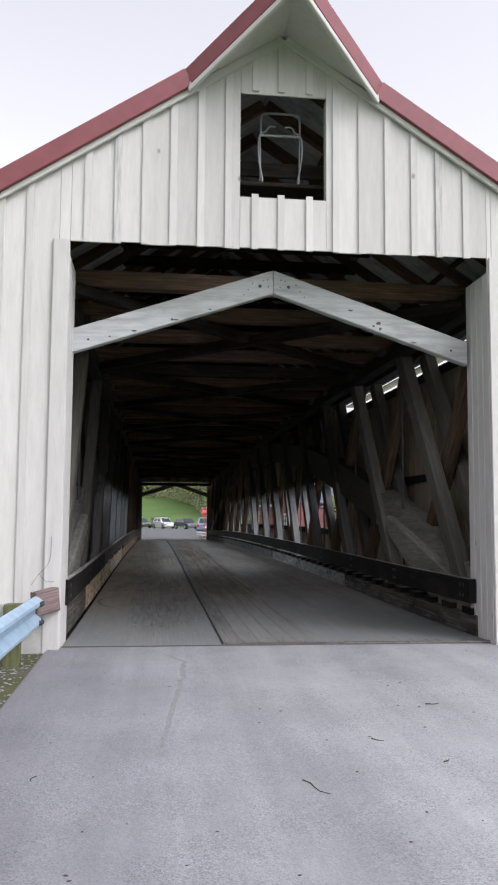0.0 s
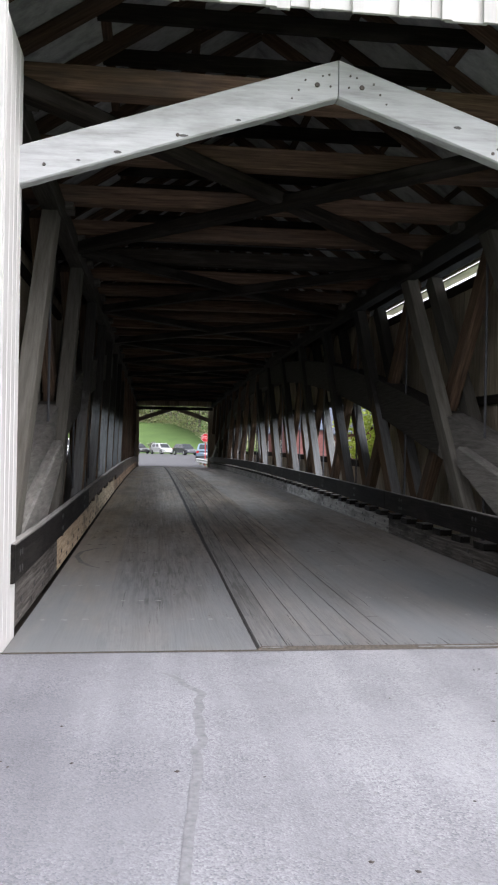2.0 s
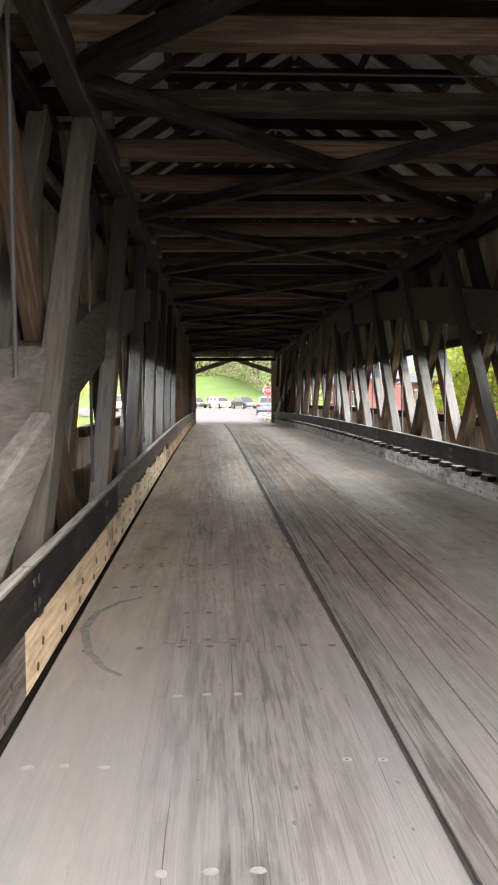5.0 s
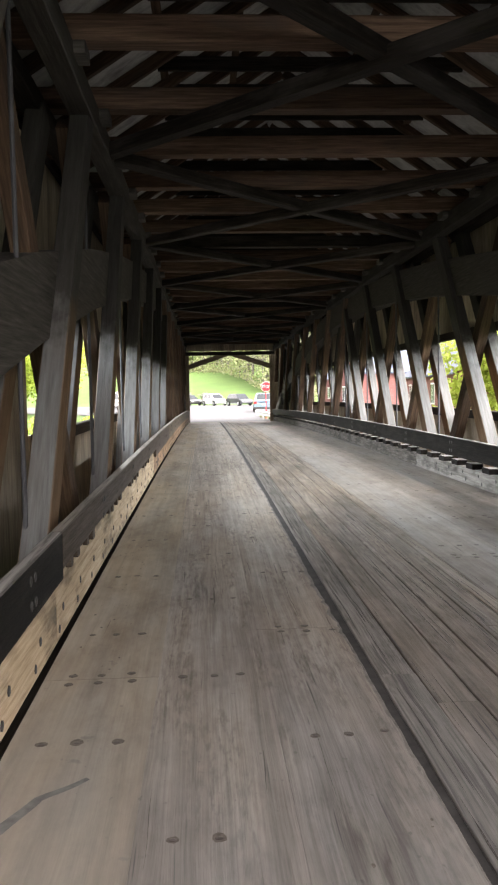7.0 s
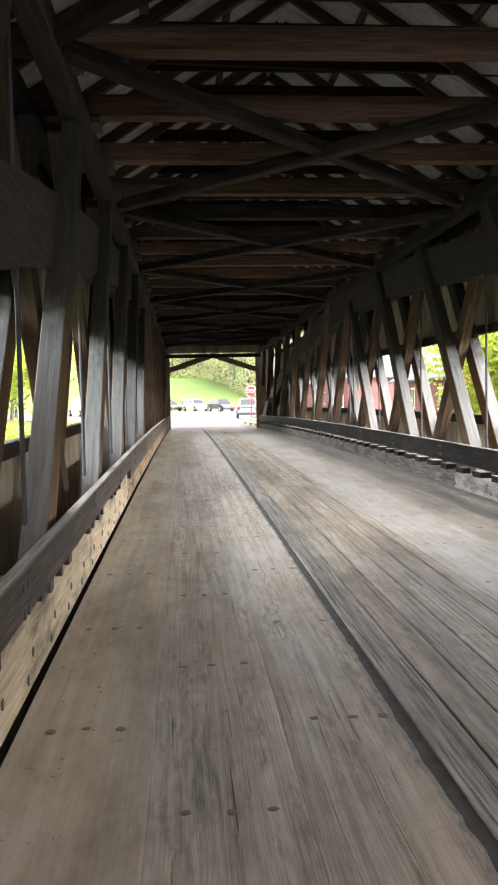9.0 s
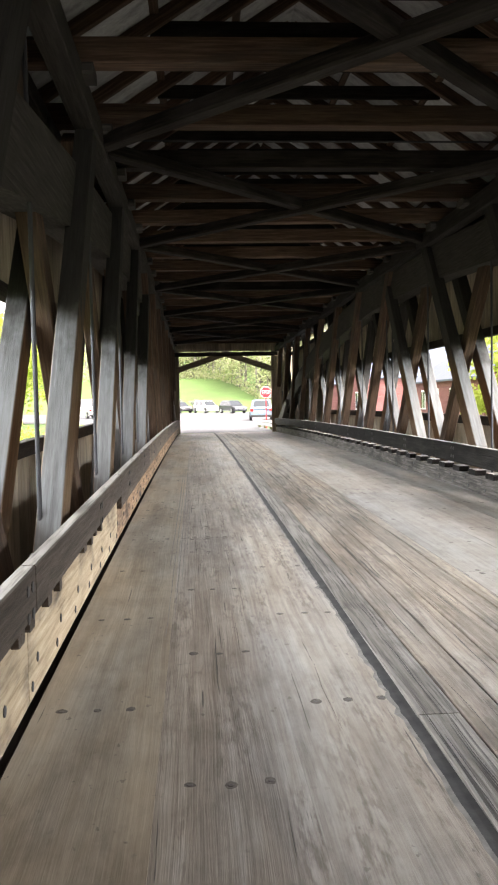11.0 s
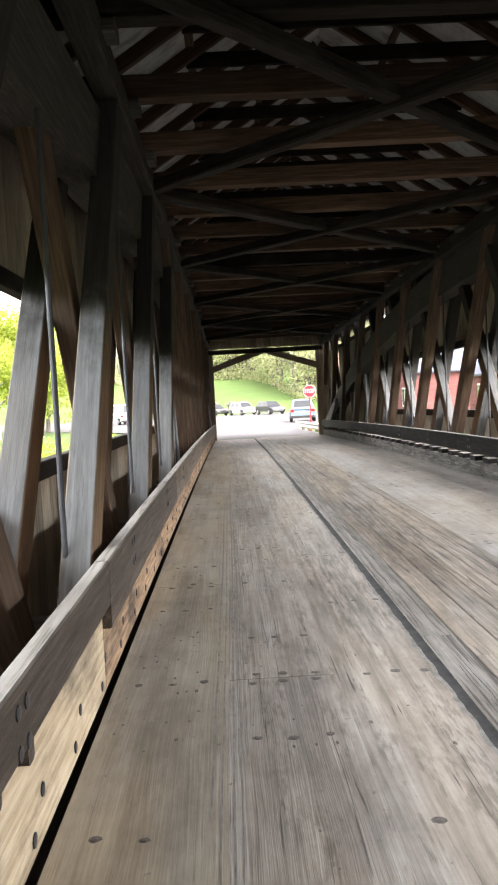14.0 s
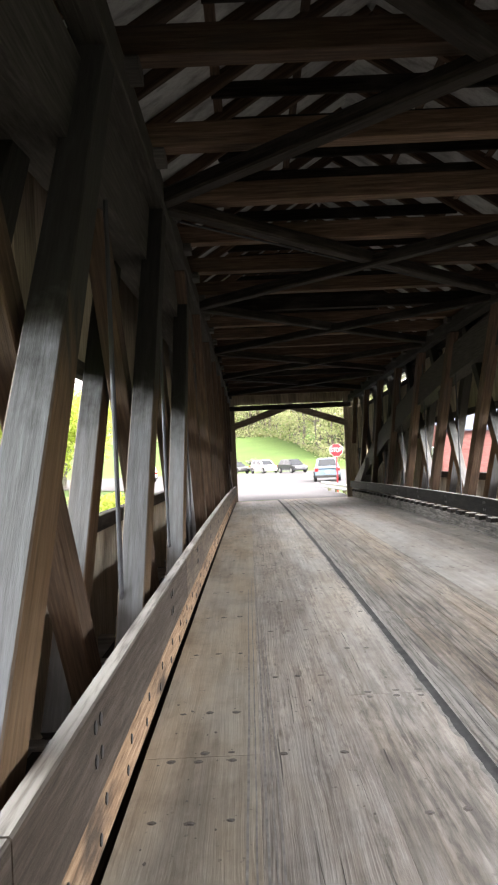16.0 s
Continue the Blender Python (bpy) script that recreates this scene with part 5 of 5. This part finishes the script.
def car(x, y, yaw, material, label, length=4.4, width=1.78, height=1.55, van=False):
    """A hatchback or van: nose towards +y before it is turned."""
    t = empty("car", label, "car", "parked cars")
    h, L, w = height, length / 2, width / 2
    low = [(-L, 0.42, 0.93), (-L + 0.04, 0.3, 0.95), (L - 0.15, 0.25, 0.93), (L, 0.42, 0.88), (L - 0.06, 0.68, 0.88), (L - 0.9, 0.86, 0.93), (-L + 0.25, 0.95, 0.95), (-L + 0.02, 0.75, 0.95)]
    vs, n = [], len(low)
    for s, sq in ((-1, 0.92), (-1, 1.0), (1, 1.0), (1, 0.92)):
        for yy, zz, k in low:
            vs.append((s * w * k * (1.0 if sq == 1.0 else 0.97), yy * (0.985 if sq != 1.0 else 0.97), zz if sq == 1.0 else (zz * 0.97 + 0.015)))
    fs = []
    for a in range(3):
        fs += [(a * n + i, a * n + (i + 1) % n, (a + 1) * n + (i + 1) % n, (a + 1) * n + i) for i in range(n)]
    fs += [tuple(reversed(range(n))), tuple(range(3 * n, 4 * n))]
    bm = bmesh.new()
    bv = [bm.verts.new(v) for v in vs]
    for f in fs:
        bm.faces.new([bv[i] for i in f])
    bmesh.ops.recalc_face_normals(bm, faces=bm.faces)
    bmesh.ops.bevel(bm, geom=[e for e in bm.edges if e.calc_face_angle(0) > 0.5], offset=0.05, segments=2, affect="EDGES")
    part("body", bm, material, t)
    # cabin: pillars and roof, with panes standing in it
    y0, y1, y2, y3 = (-L + 0.06, -L + 0.5 - 0.3 * van, L - 1.9 if not van else L - 1.3, L - 0.95 if not van else L - 0.75)
    zb, wr_, wb = 0.86, w * 0.72, w * 0.93
    ring_b = [(-wb, y0), (wb, y0), (wb, y3), (-wb, y3)]
    ring_t = [(-wr_, y1), (wr_, y1), (wr_, y2), (-wr_, y2)]
    bm = bmesh.new()
    a = [bm.verts.new((px, py, zb)) for px, py in ring_b]
    c = [bm.verts.new((px, py, h)) for px, py in ring_t]
    bm.faces.new(c)
    bm.faces.new(list(reversed(a)))
    for i in range(4):
        bm.faces.new((a[i], a[(i + 1) % 4], c[(i + 1) % 4], c[i]))
    bmesh.ops.recalc_face_normals(bm, faces=bm.faces)
    bmesh.ops.bevel(bm, geom=list(bm.edges), offset=0.06, segments=2, affect="EDGES")
    part("cabin", bm, material, t)

    def pane(name, i, k0, k1, b0, b1):
        p0, p1 = Vector((*ring_b[i], zb)), Vector((*ring_b[(i + 1) % 4], zb))
        q0, q1 = Vector((*ring_t[i], h)), Vector((*ring_t[(i + 1) % 4], h))
        f = lambda u, v: (p0.lerp(p1, u)).lerp(q0.lerp(q1, u), v)
        quad = [f(k0, b0), f(k1, b0), f(k1, b1), f(k0, b1)]
        nrm = (quad[1] - quad[0]).cross(quad[3] - quad[0]).normalized() * 0.006
        vv = [q + nrm for q in quad] + [q - nrm for q in quad]
        part(name, mesh_of(name, vv, [(0, 1, 2, 3), (7, 6, 5, 4), (0, 4, 5, 1), (1, 5, 6, 2), (2, 6, 7, 3), (3, 7, 4, 0)], GLASS), GLASS, t)

    pane("rear_window", 0, 0.1, 0.9, 0.25, 0.88)
    pane("windscreen", 2, 0.06, 0.94, 0.1, 0.9)
    for i in (1, 3):
        for k0, k1 in ((0.1, 0.47), (0.52, 0.86)):
            pane("side_window", i, k0 if i == 1 else 1 - k1, k1 if i == 1 else 1 - k0, 0.18, 0.86)
    for s in (-1, 1):
        for yy in (-L + 0.78, L - 0.85):
            bm = bmesh.new()
            bmesh.ops.create_cone(bm, cap_ends=True, segments=20, radius1=0.32, radius2=0.32, depth=0.2)
            bmesh.ops.bevel(bm, geom=[e for e in bm.edges if len(e.link_faces) == 2 and any(len(f.verts) > 4 for f in e.link_faces)], offset=0.03, segments=2, affect="EDGES")
            wl = part("wheel", bm, TYRE, t)
            wl.matrix_basis = pose(s * (w - 0.09), yy, 0.32, 0, 90, 0)
            bm = bmesh.new()
            bmesh.ops.create_cone(bm, cap_ends=True, segments=12, radius1=0.21, radius2=0.19, depth=0.02)
            rim = part("rim", bm, RIM, wl)
            rim.matrix_basis = pose(0, 0, s * 0.105, 0, 0, 0)
        lamp = part("tail_light", box_mesh(0.24, 0.06, 0.2, TAIL, 0.02), TAIL, t)
        lamp.matrix_basis = pose(s * (w - 0.17), -L + 0.04, 0.8)
        lamp = part("headlight", box_mesh(0.32, 0.08, 0.14, RIM, 0.03), RIM, t)
        lamp.matrix_basis = pose(s * (w - 0.28), L - 0.07, 0.62)
    b = part("bumper", box_mesh(width * 0.92, 0.1, 0.18, TRIM, 0.03), TRIM, t)
    b.matrix_basis = pose(0, -L + 0.02, 0.36)
    b = part("plate_bar", box_mesh(0.3, 0.02, 0.14, WHITE_SIGN, 0.004), WHITE_SIGN, t)
    b.matrix_basis = pose(0, -L - 0.02, 0.66)
    t.matrix_basis = pose(x, y, ground_z(x, y) + 0.06 if y < 126 else 0.0, 0, 0, yaw)
    return t


car(4.93, 80.5, -4, paint("light blue car paint", (0.17, 0.25, 0.32)), "light blue hatchback parked beyond the bridge", height=1.58)
car(4.3, 114, 204, paint("dark grey car paint", (0.03, 0.035, 0.045)), "dark grey hatchback parked by the grass", height=1.5)
car(1.25, 119, 204, paint("white car paint", (0.7, 0.7, 0.7)), "white estate car parked by the grass", length=4.6)
car(-2.1, 122, 208, paint("black car paint", (0.02, 0.02, 0.022)), "black saloon car parked by the grass", height=1.42)
car(-10.6, 100, 25, paint("white van paint", (0.72, 0.72, 0.71)), "white van parked on the lot", length=4.9, height=1.9, van=True)

# ---- red houses beside the road ----
RED_WALL = wood("red painted clapboard", (0.17, 0.07, 0.064), (0.225, 0.098, 0.09), (0.26, 0.125, 0.115), spread=0.1, stain_amount=0.2, across=5)
GREY_ROOF = plain("blue-grey roof metal", (0.085, 0.1, 0.135), 0.75, 0.0, 0.12, 2)


def house(x, y, yaw, wx, wy, eave, ridge, label, wins, roof_mat, ridge_along_y=True):
    """A plain house; its windowed front faces -x."""
    t = empty("house", label, "house", "red houses")
    base = -0.6
    for px, py, qx, qy in ((0, 0, 0, wy), (wx, 0, wx, wy), (0, 0, wx, 0), (0, wy, wx, wy)):
        z = base
        while z < eave - 0.01:
            zz = min(z + 0.45, eave)
            beam("wall_course", (px, py, (z + zz) / 2), (qx, qy, (z + zz) / 2), 0.12, zz - z - 0.008, RED_WALL, t, chamfer=0.01)
            z = zz
    mx, my = wx / 2, wy / 2
    ov = 0.4
    if ridge_along_y:
        a = [(-ov, -ov, eave - 0.1), (-ov, wy + ov, eave - 0.1), (mx, wy + ov, ridge), (mx, -ov, ridge), (wx + ov, -ov, eave - 0.1), (wx + ov, wy + ov, eave - 0.1)]
        ends = [[(0, yy, eave), (wx, yy, eave), (mx, yy, ridge - 0.25)] for yy in (0.0, wy)]
    else:
        a = [(-ov, -ov, eave - 0.1), (wx + ov, -ov, eave - 0.1), (wx + ov, my, ridge), (-ov, my, ridge), (-ov, wy + ov, eave - 0.1), (wx + ov, wy + ov, eave - 0.1)]
        ends = [[(xx, 0, eave), (xx, wy, eave), (xx, my, ridge - 0.25)] for xx in (0.0, wx)]
    th = [(p[0], p[1], p[2] + 0.12) for p in a]
    fs = [(0, 1, 2, 3), (3, 2, 5, 4), (6, 9, 8, 7), (9, 10, 11, 8)]
    for i, j in ((0, 1), (1, 2), (2, 5), (5, 4), (4, 3), (3, 0)):
        fs.append((i, i + 6, j + 6, j))
    part("roof", mesh_of("roof", a + th, fs, roof_mat), roof_mat, t)
    for e in ends:
        d = Vector((0, 0.06, 0)) if ridge_along_y else Vector((0.06, 0, 0))
        vs = [Vector(p) - d for p in e] + [Vector(p) + d for p in e]
        part("gable", mesh_of("gable", vs, [(0, 1, 2), (5, 4, 3), (0, 3, 4, 1), (1, 4, 5, 2), (2, 5, 3, 0)], RED_WALL), RED_WALL, t)
    for wy_, wz, ww, hh in wins:
        f = part("window", box_mesh(ww + 0.2, 0.08, hh + 0.2, WHITE_SIGN, 0.01), WHITE_SIGN, t)
        f.matrix_basis = pose(-0.06, wy_, wz, 0, 0, 90)
        g = part("pane", box_mesh(ww, 0.03, hh, GLASS, 0.004), GLASS, f)
        g.matrix_basis = pose(0, 0.045, 0)
        m = part("mullion", box_mesh(0.05, 0.05, hh, WHITE_SIGN, 0.004), WHITE_SIGN, f)
        m.matrix_basis = pose(0, 0.05, 0)
    t.matrix_basis = pose(x, y, 0, 0, 0, yaw)
    return t


house(14.35, 57.5, -4, 9, 17.5, 2.55, 5.6, "red clapboard house with a blue-grey roof", ((3.0, 1.35, 1.0, 1.1), (6.5, 1.35, 0.9, 1.2), (10.5, 1.35, 0.9, 1.2), (14.5, 1.35, 1.0, 1.1)), GREY_ROOF)
house(13.85, 84, 6, 8, 7, 3.2, 6.4, "red gabled shop front beyond the house", ((1.8, 1.3, 1.2, 1.3), (5.0, 1.3, 1.2, 1.3)), GREY_ROOF, False)
house(15.1, 97, 6, 9, 12, 3.0, 5.6, "red barn-like building beyond the lot", ((3.0, 1.4, 1.0, 1.1), (8.0, 1.4, 1.0, 1.1)), GREY_ROOF)

# ---- deck ----
SEAM_DIRT_SHADE = plain("dirt and step shade in a joint", (0.037, 0.034, 0.032), 0.95, 0, 0.4, 9, 0.4)
floor = empty("floor", "worn lengthwise timber deck planks", "floor", kind="structure")
SEAM = 0.755
FL, FR = -0.955, C + 2.4
# added dark sheet: blocks light from below and blackens the curb gaps
under = run("subfloor", C, -0.1, Y0 + 0.02, Y1, 4.9, 0.035, OLD_WOOD, floor)
BEARERS = [22.43 + (1.49 if n > 0 else 1.55) * n * 0.5 for n in range(-17, 46)]     # floor beams that take the nails
heads = {"stain": ([], []), "nail": ([], []), "dusty": ([], [])}


def disc(kind, x, y, z, rx, ry, h):
    """A flat worn disc, uneven round its edge."""
    vs, fs = heads[kind]
    k, turn = len(vs), rng.uniform(0, 0.7)
    for lift, q in ((0.0006, 1.0), (h, 0.72)):
        vs.extend((x + rx * q * rng.uniform(0.85, 1.2) * math.cos(a * 0.7854 + turn), y + ry * q * rng.uniform(0.85, 1.2) * math.sin(a * 0.7854 + turn), z + lift) for a in range(8))
    fs.extend((k + a, k + (a + 1) % 8, k + 8 + (a + 1) % 8, k + 8 + a) for a in range(8))
    fs.append(tuple(range(k + 8, k + 16)))


def nail(x, y, z):
    """A head in a flat dark ring, stain and painted pit shade; near the gate the heads are dusty and bare."""
    if y < 13.0:
        disc("dusty", x, y, z, rng.uniform(0.018, 0.03), rng.uniform(0.02, 0.03), 0.002)
        if x > 0.3:
            disc("nail", x, y, z + 0.002, 0.007, 0.009, 0.001)
        return
    r = rng.uniform(0.02, 0.028)
    disc("stain", x + rng.uniform(-0.004, 0.004), y, z, r, r * rng.uniform(0.8, 1.3), 0.001)
    disc("nail", x, y - 0.004, z + 0.0008, r * 0.55, r * 0.5, 0.0018)


def course(x0, x1, lift, thick, gap, joint, nails, first, material, length=5.3):
    """One line of planks end to end, with an end joint at y = joint; nails stand at the offsets given, on every second bearer from first on."""
    xm, w = (x0 + x1) / 2, x1 - x0
    y = Y0 + (0.0 if nails else rng.uniform(0.0, 0.03))
    e = Y0 + (joint - Y0) % length
    while y < Y1 - 0.01:
        e = min(e, Y1)
        if Y1 - e < 1.0:
            e = Y1
        up = lift + (rng.uniform(-0.0003, 0.0003) if nails else rng.uniform(-0.0015, 0.0015))
        run("plank", xm, up - thick, y + 0.0015, e - 0.0015, w - (gap if e > 16.5 else min(gap, 0.0022)) * rng.uniform(0.7, 1.3), thick, material, floor, step=0.8 if y < 20 else 2.0, chamfer=0.0006 if nails else 0.004)
        rows = [(q, 0.0) for q in BEARERS[first::2] if y + 0.3 < q < e - 0.3]
        if e < Y1:
            rows += [(e, -0.06), (e, 0.06)]
        for q, d in rows:
            for x in nails:
                if rng.random() < 0.94:
                    nail(x + rng.uniform(-0.012, 0.012), q + d + rng.uniform(-0.015, 0.015), up + zc(q))
        y, e = e, e + length


course(FL, -0.36, 0.0, 0.06, 0.0007, 27.66, (-0.82, -0.66, -0.5), 1, DECK_SMOOTH, 12.2)
course(-0.36, 0.2, 0.0, 0.06, 0.0007, 25.42, (-0.23, -0.075, 0.08), 0, DECK_WOOD, 12.2)
course(0.2, SEAM + 0.006, 0.0, 0.06, 0.0007, 16.23, (0.35, 0.51, 0.66), 1, DECK_WOOD, 12.4)
for i, (a, b) in enumerate(zip((0.763, 0.96, 1.16, 1.36, 1.57, 1.76), (0.96, 1.16, 1.36, 1.57, 1.76, 1.88))):
    course(a, b, 0.022, 0.08, 0.011, 24.15 if i == 3 else rng.uniform(13.8, 16.2), (), 0, DECK_RIDGED if i == 0 else DECK_ROUGH)
for i in range(3):
    course(1.88 + 0.627 * i, 1.88 + 0.627 * (i + 1), 0.018, 0.08, 0.004, 23.4 + 2.0 * i, tuple(1.88 + 0.627 * (i + 0.5) + 0.17 * j for j in (-1, 0, 1)), i % 2, DECK_PALE)
# pits and specks where grit has been trodden in
for n, x0, x1, y0, y1 in ((60, -0.88, -0.5, 24.3, 28.6), (26, -0.88, -0.55, 15.5, 19.5), (45, -0.3, 0.7, 24.5, 31.0), (40, -0.3, 0.7, 10.0, 14.0)):
    for i in range(n):
        q = rng.uniform(y0, y1)
        r = rng.uniform(0.003, 0.009)
        disc("stain", rng.uniform(x0, x1), q, zc(q), r, r * rng.uniform(0.8, 2.6), 0.0008)
SEAM_DUST = plain("brown dust beside a joint", (0.17, 0.155, 0.14), 0.95, 0, 0.35, 14, 0.4)


def seam_strip(name, reach, rise, ragged, material, label):
    """A ragged strip of dirt along the step in the deck, the step's shade in its colour."""
    n = 700
    vs = []
    for i in range(n):
        y = Y0 + 0.01 + (Y1 - Y0 - 0.02) * i / (n - 1)
        a = 0.008 + reach * max(0.0, min(1.0, (y - 12.5) / 3.5)) * (1 + 0.45 * noise.noise((0, y * 0.6, 3)) + ragged * noise.noise((0, y * 5, 1)) + ragged * noise.noise((0, y * 14, 5)))
        z = zc(y)
        vs += [(SEAM - a, y, z + rise), (SEAM - 0.3 * a, y, z + rise * 2), (SEAM + 0.012, y, z + rise * 3.6)]
    fs = [(3 * i + j, 3 * i + j + 1, 3 * i + j + 4, 3 * i + j + 3) for i in range(n - 1) for j in (0, 1)]
    tagged(part(name, mesh_of(name, vs, fs, material), material), label, "dirt", kind="stuff")


seam_strip("seam_dust", 0.05, 0.001, 0.5, SEAM_DUST, "brown dust lying along the step in the deck")
seam_strip("seam_dirt_shade", 0.031, 0.0025, 0.3, SEAM_DIRT_SHADE, "dark dirt and painted shade along the step in the deck")
# drying cracks in the planks and splits at their road ends
crack_v, crack_f = [], []


def plank_crack(x, y, length, width, lift, open_end=False):
    """A thin dark sliver along the grain; open_end keeps its full width at the near end."""
    n, k, bend = 7, len(crack_v), rng.uniform(0, 50)
    for i in range(n):
        t = i / (n - 1)
        a = width / 2 * ((1 - t) ** 0.7 if open_end else math.sin(math.pi * (0.03 + 0.94 * t)) ** 0.7) * rng.uniform(0.6, 1.2)
        q = y + length * t
        xx = x + 0.012 * noise.noise((bend, q * 2.5, 1.0))
        crack_v.extend([(xx - a, q, zc(q) + lift), (xx + a, q, zc(q) + lift)])
    crack_f.extend((k + 2 * i, k + 2 * i + 1, k + 2 * i + 3, k + 2 * i + 2) for i in range(n - 1))


for i in range(60):
    plank_crack(rng.uniform(0.78, 3.7), Y0 + 0.002, rng.uniform(0.04, 0.3), rng.uniform(0.003, 0.009), 0.0246, True)
for i in range(230):
    x = rng.choice((0.763, 0.96, 1.16, 1.36, 1.57, 1.76)) + rng.uniform(0.02, 0.17)
    plank_crack(x if i % 4 else rng.uniform(0.775, 0.9), rng.uniform(9.2, 46.0), rng.uniform(0.25, 1.6), rng.uniform(0.0025, 0.007), 0.0246)
for i in range(70):
    plank_crack(rng.uniform(-0.34, 0.73), rng.uniform(9.5, 34.0), rng.uniform(0.2, 1.1), rng.uniform(0.0018, 0.0045), 0.0012)
CRACK = plain("dark crack in wood", (0.05, 0.044, 0.039), 0.9, 0, 0.3, 20)
tagged(part("deck_cracks", mesh_of("deck_cracks", crack_v, crack_f, CRACK), CRACK), "dark drying cracks and split ends in the deck planks", "cracks", kind="stuff")
NAIL_RING = plain("iron stain and pit shade in wood", (0.1, 0.085, 0.07), 0.85, 0, 0.4, 60)
NAIL_DUST = plain("bare dusty nail head", (0.22, 0.217, 0.213), 0.6, 0.2, 0.15, 40)
for kind, m, lb in (("stain", NAIL_RING, "dark rings of stain and pit shade round the deck nails"), ("nail", IRON, "dark nail heads set in the deck planks"), ("dusty", NAIL_DUST, "pale dusty nail heads set in the deck planks")):
    tagged(part("nail_rings" if kind == "stain" else "nails", mesh_of("nails", *heads[kind], m), m), lb, "nails", kind="stuff")
# scored grooves worn along the joint of the first two planks
SCORE = plain("dark scored wood", (0.2, 0.182, 0.165), 0.8, 0, 0.35, 12)
for i, (x, w, y0, y1) in enumerate(((-0.425, 0.012, 24.0, 33.0), (-0.39, 0.008, 22.0, 34.0), (-0.345, 0.011, 22.5, 35.0), (-0.315, 0.007, 23.5, 32.0), (-0.285, 0.009, 24.5, 31.0))):
    g = ribbon("deck_groove", wander([(x, y0), (x + 0.01, (y0 + y1) / 2), (x - 0.005, y1)], 26, 0.004, i), w, SCORE, lambda x, y: zc(y) + 0.0012)
    tagged(g, "thin dark groove scored along the deck plank", "groove", kind="stuff")
# grit and dirt in the joint between road and deck
grit_v, grit_f = [], []
n = 160
for i in range(n):
    x = -1.0 + 4.78 * i / (n - 1)
    a = 0.006 + 0.009 * noise.noise((x * 7, 0.5, 2)) + 0.008 * noise.noise((x * 23, 0.5, 4))
    grit_v += [(x, Y0 - 0.014 - a, 0.1405), (x, Y0, 0.146), (x, Y0 + 0.004 + 0.6 * a, zc(Y0) + (0.004 if x < SEAM else 0.027))]
grit_f = [(3 * i + j, 3 * i + j + 3, 3 * i + j + 4, 3 * i + j + 1) for i in range(n - 1) for j in (0, 1)]
GRIT = plain("brown grit", (0.07, 0.06, 0.048), 0.95, 0, 0.4, 50, 0.6)
tagged(part("joint_grit", mesh_of("joint_grit", grit_v, grit_f, GRIT), GRIT), "brown grit in the joint between road and deck", "dirt", kind="stuff")
SCUFF = plain("dark tyre scuff", (0.125, 0.121, 0.117), 0.8, 0, 0.3, 20)
scuff = ribbon("tyre_scuff", wander([(-0.57, 14.35), (-0.73, 14.2), (-0.85, 13.95), (-0.885, 13.55), (-0.79, 13.1), (-0.67, 12.8), (-0.55, 12.65)], 6, 0.01, 2), 0.055, SCUFF, lambda x, y: zc(y) + 0.006)
tagged(scuff, "dark curved tyre scuff on the deck", "scuff mark", kind="stuff")
y = Y0 + 0.56
# beams paled: window light on them is put into the colour
JOIST_WOOD = wood("grey floor beam, window light in its tone", (0.14, 0.13, 0.12), (0.23, 0.22, 0.21), (0.3, 0.29, 0.28), stain=(0.08, 0.07, 0.06), spread=0.3, across=9.0, fibre=0.2)
joists = empty("floor_beams", "weathered grey transverse floor beams under the deck", "floor beams")
while y < Y1 - 0.3:
    beam("floor_beam", (C - 3.2, y, zc(y) - 0.22), (C + 3.2, y, zc(y) - 0.22), 0.16, 0.26, JOIST_WOOD, joists)
    y += 0.985
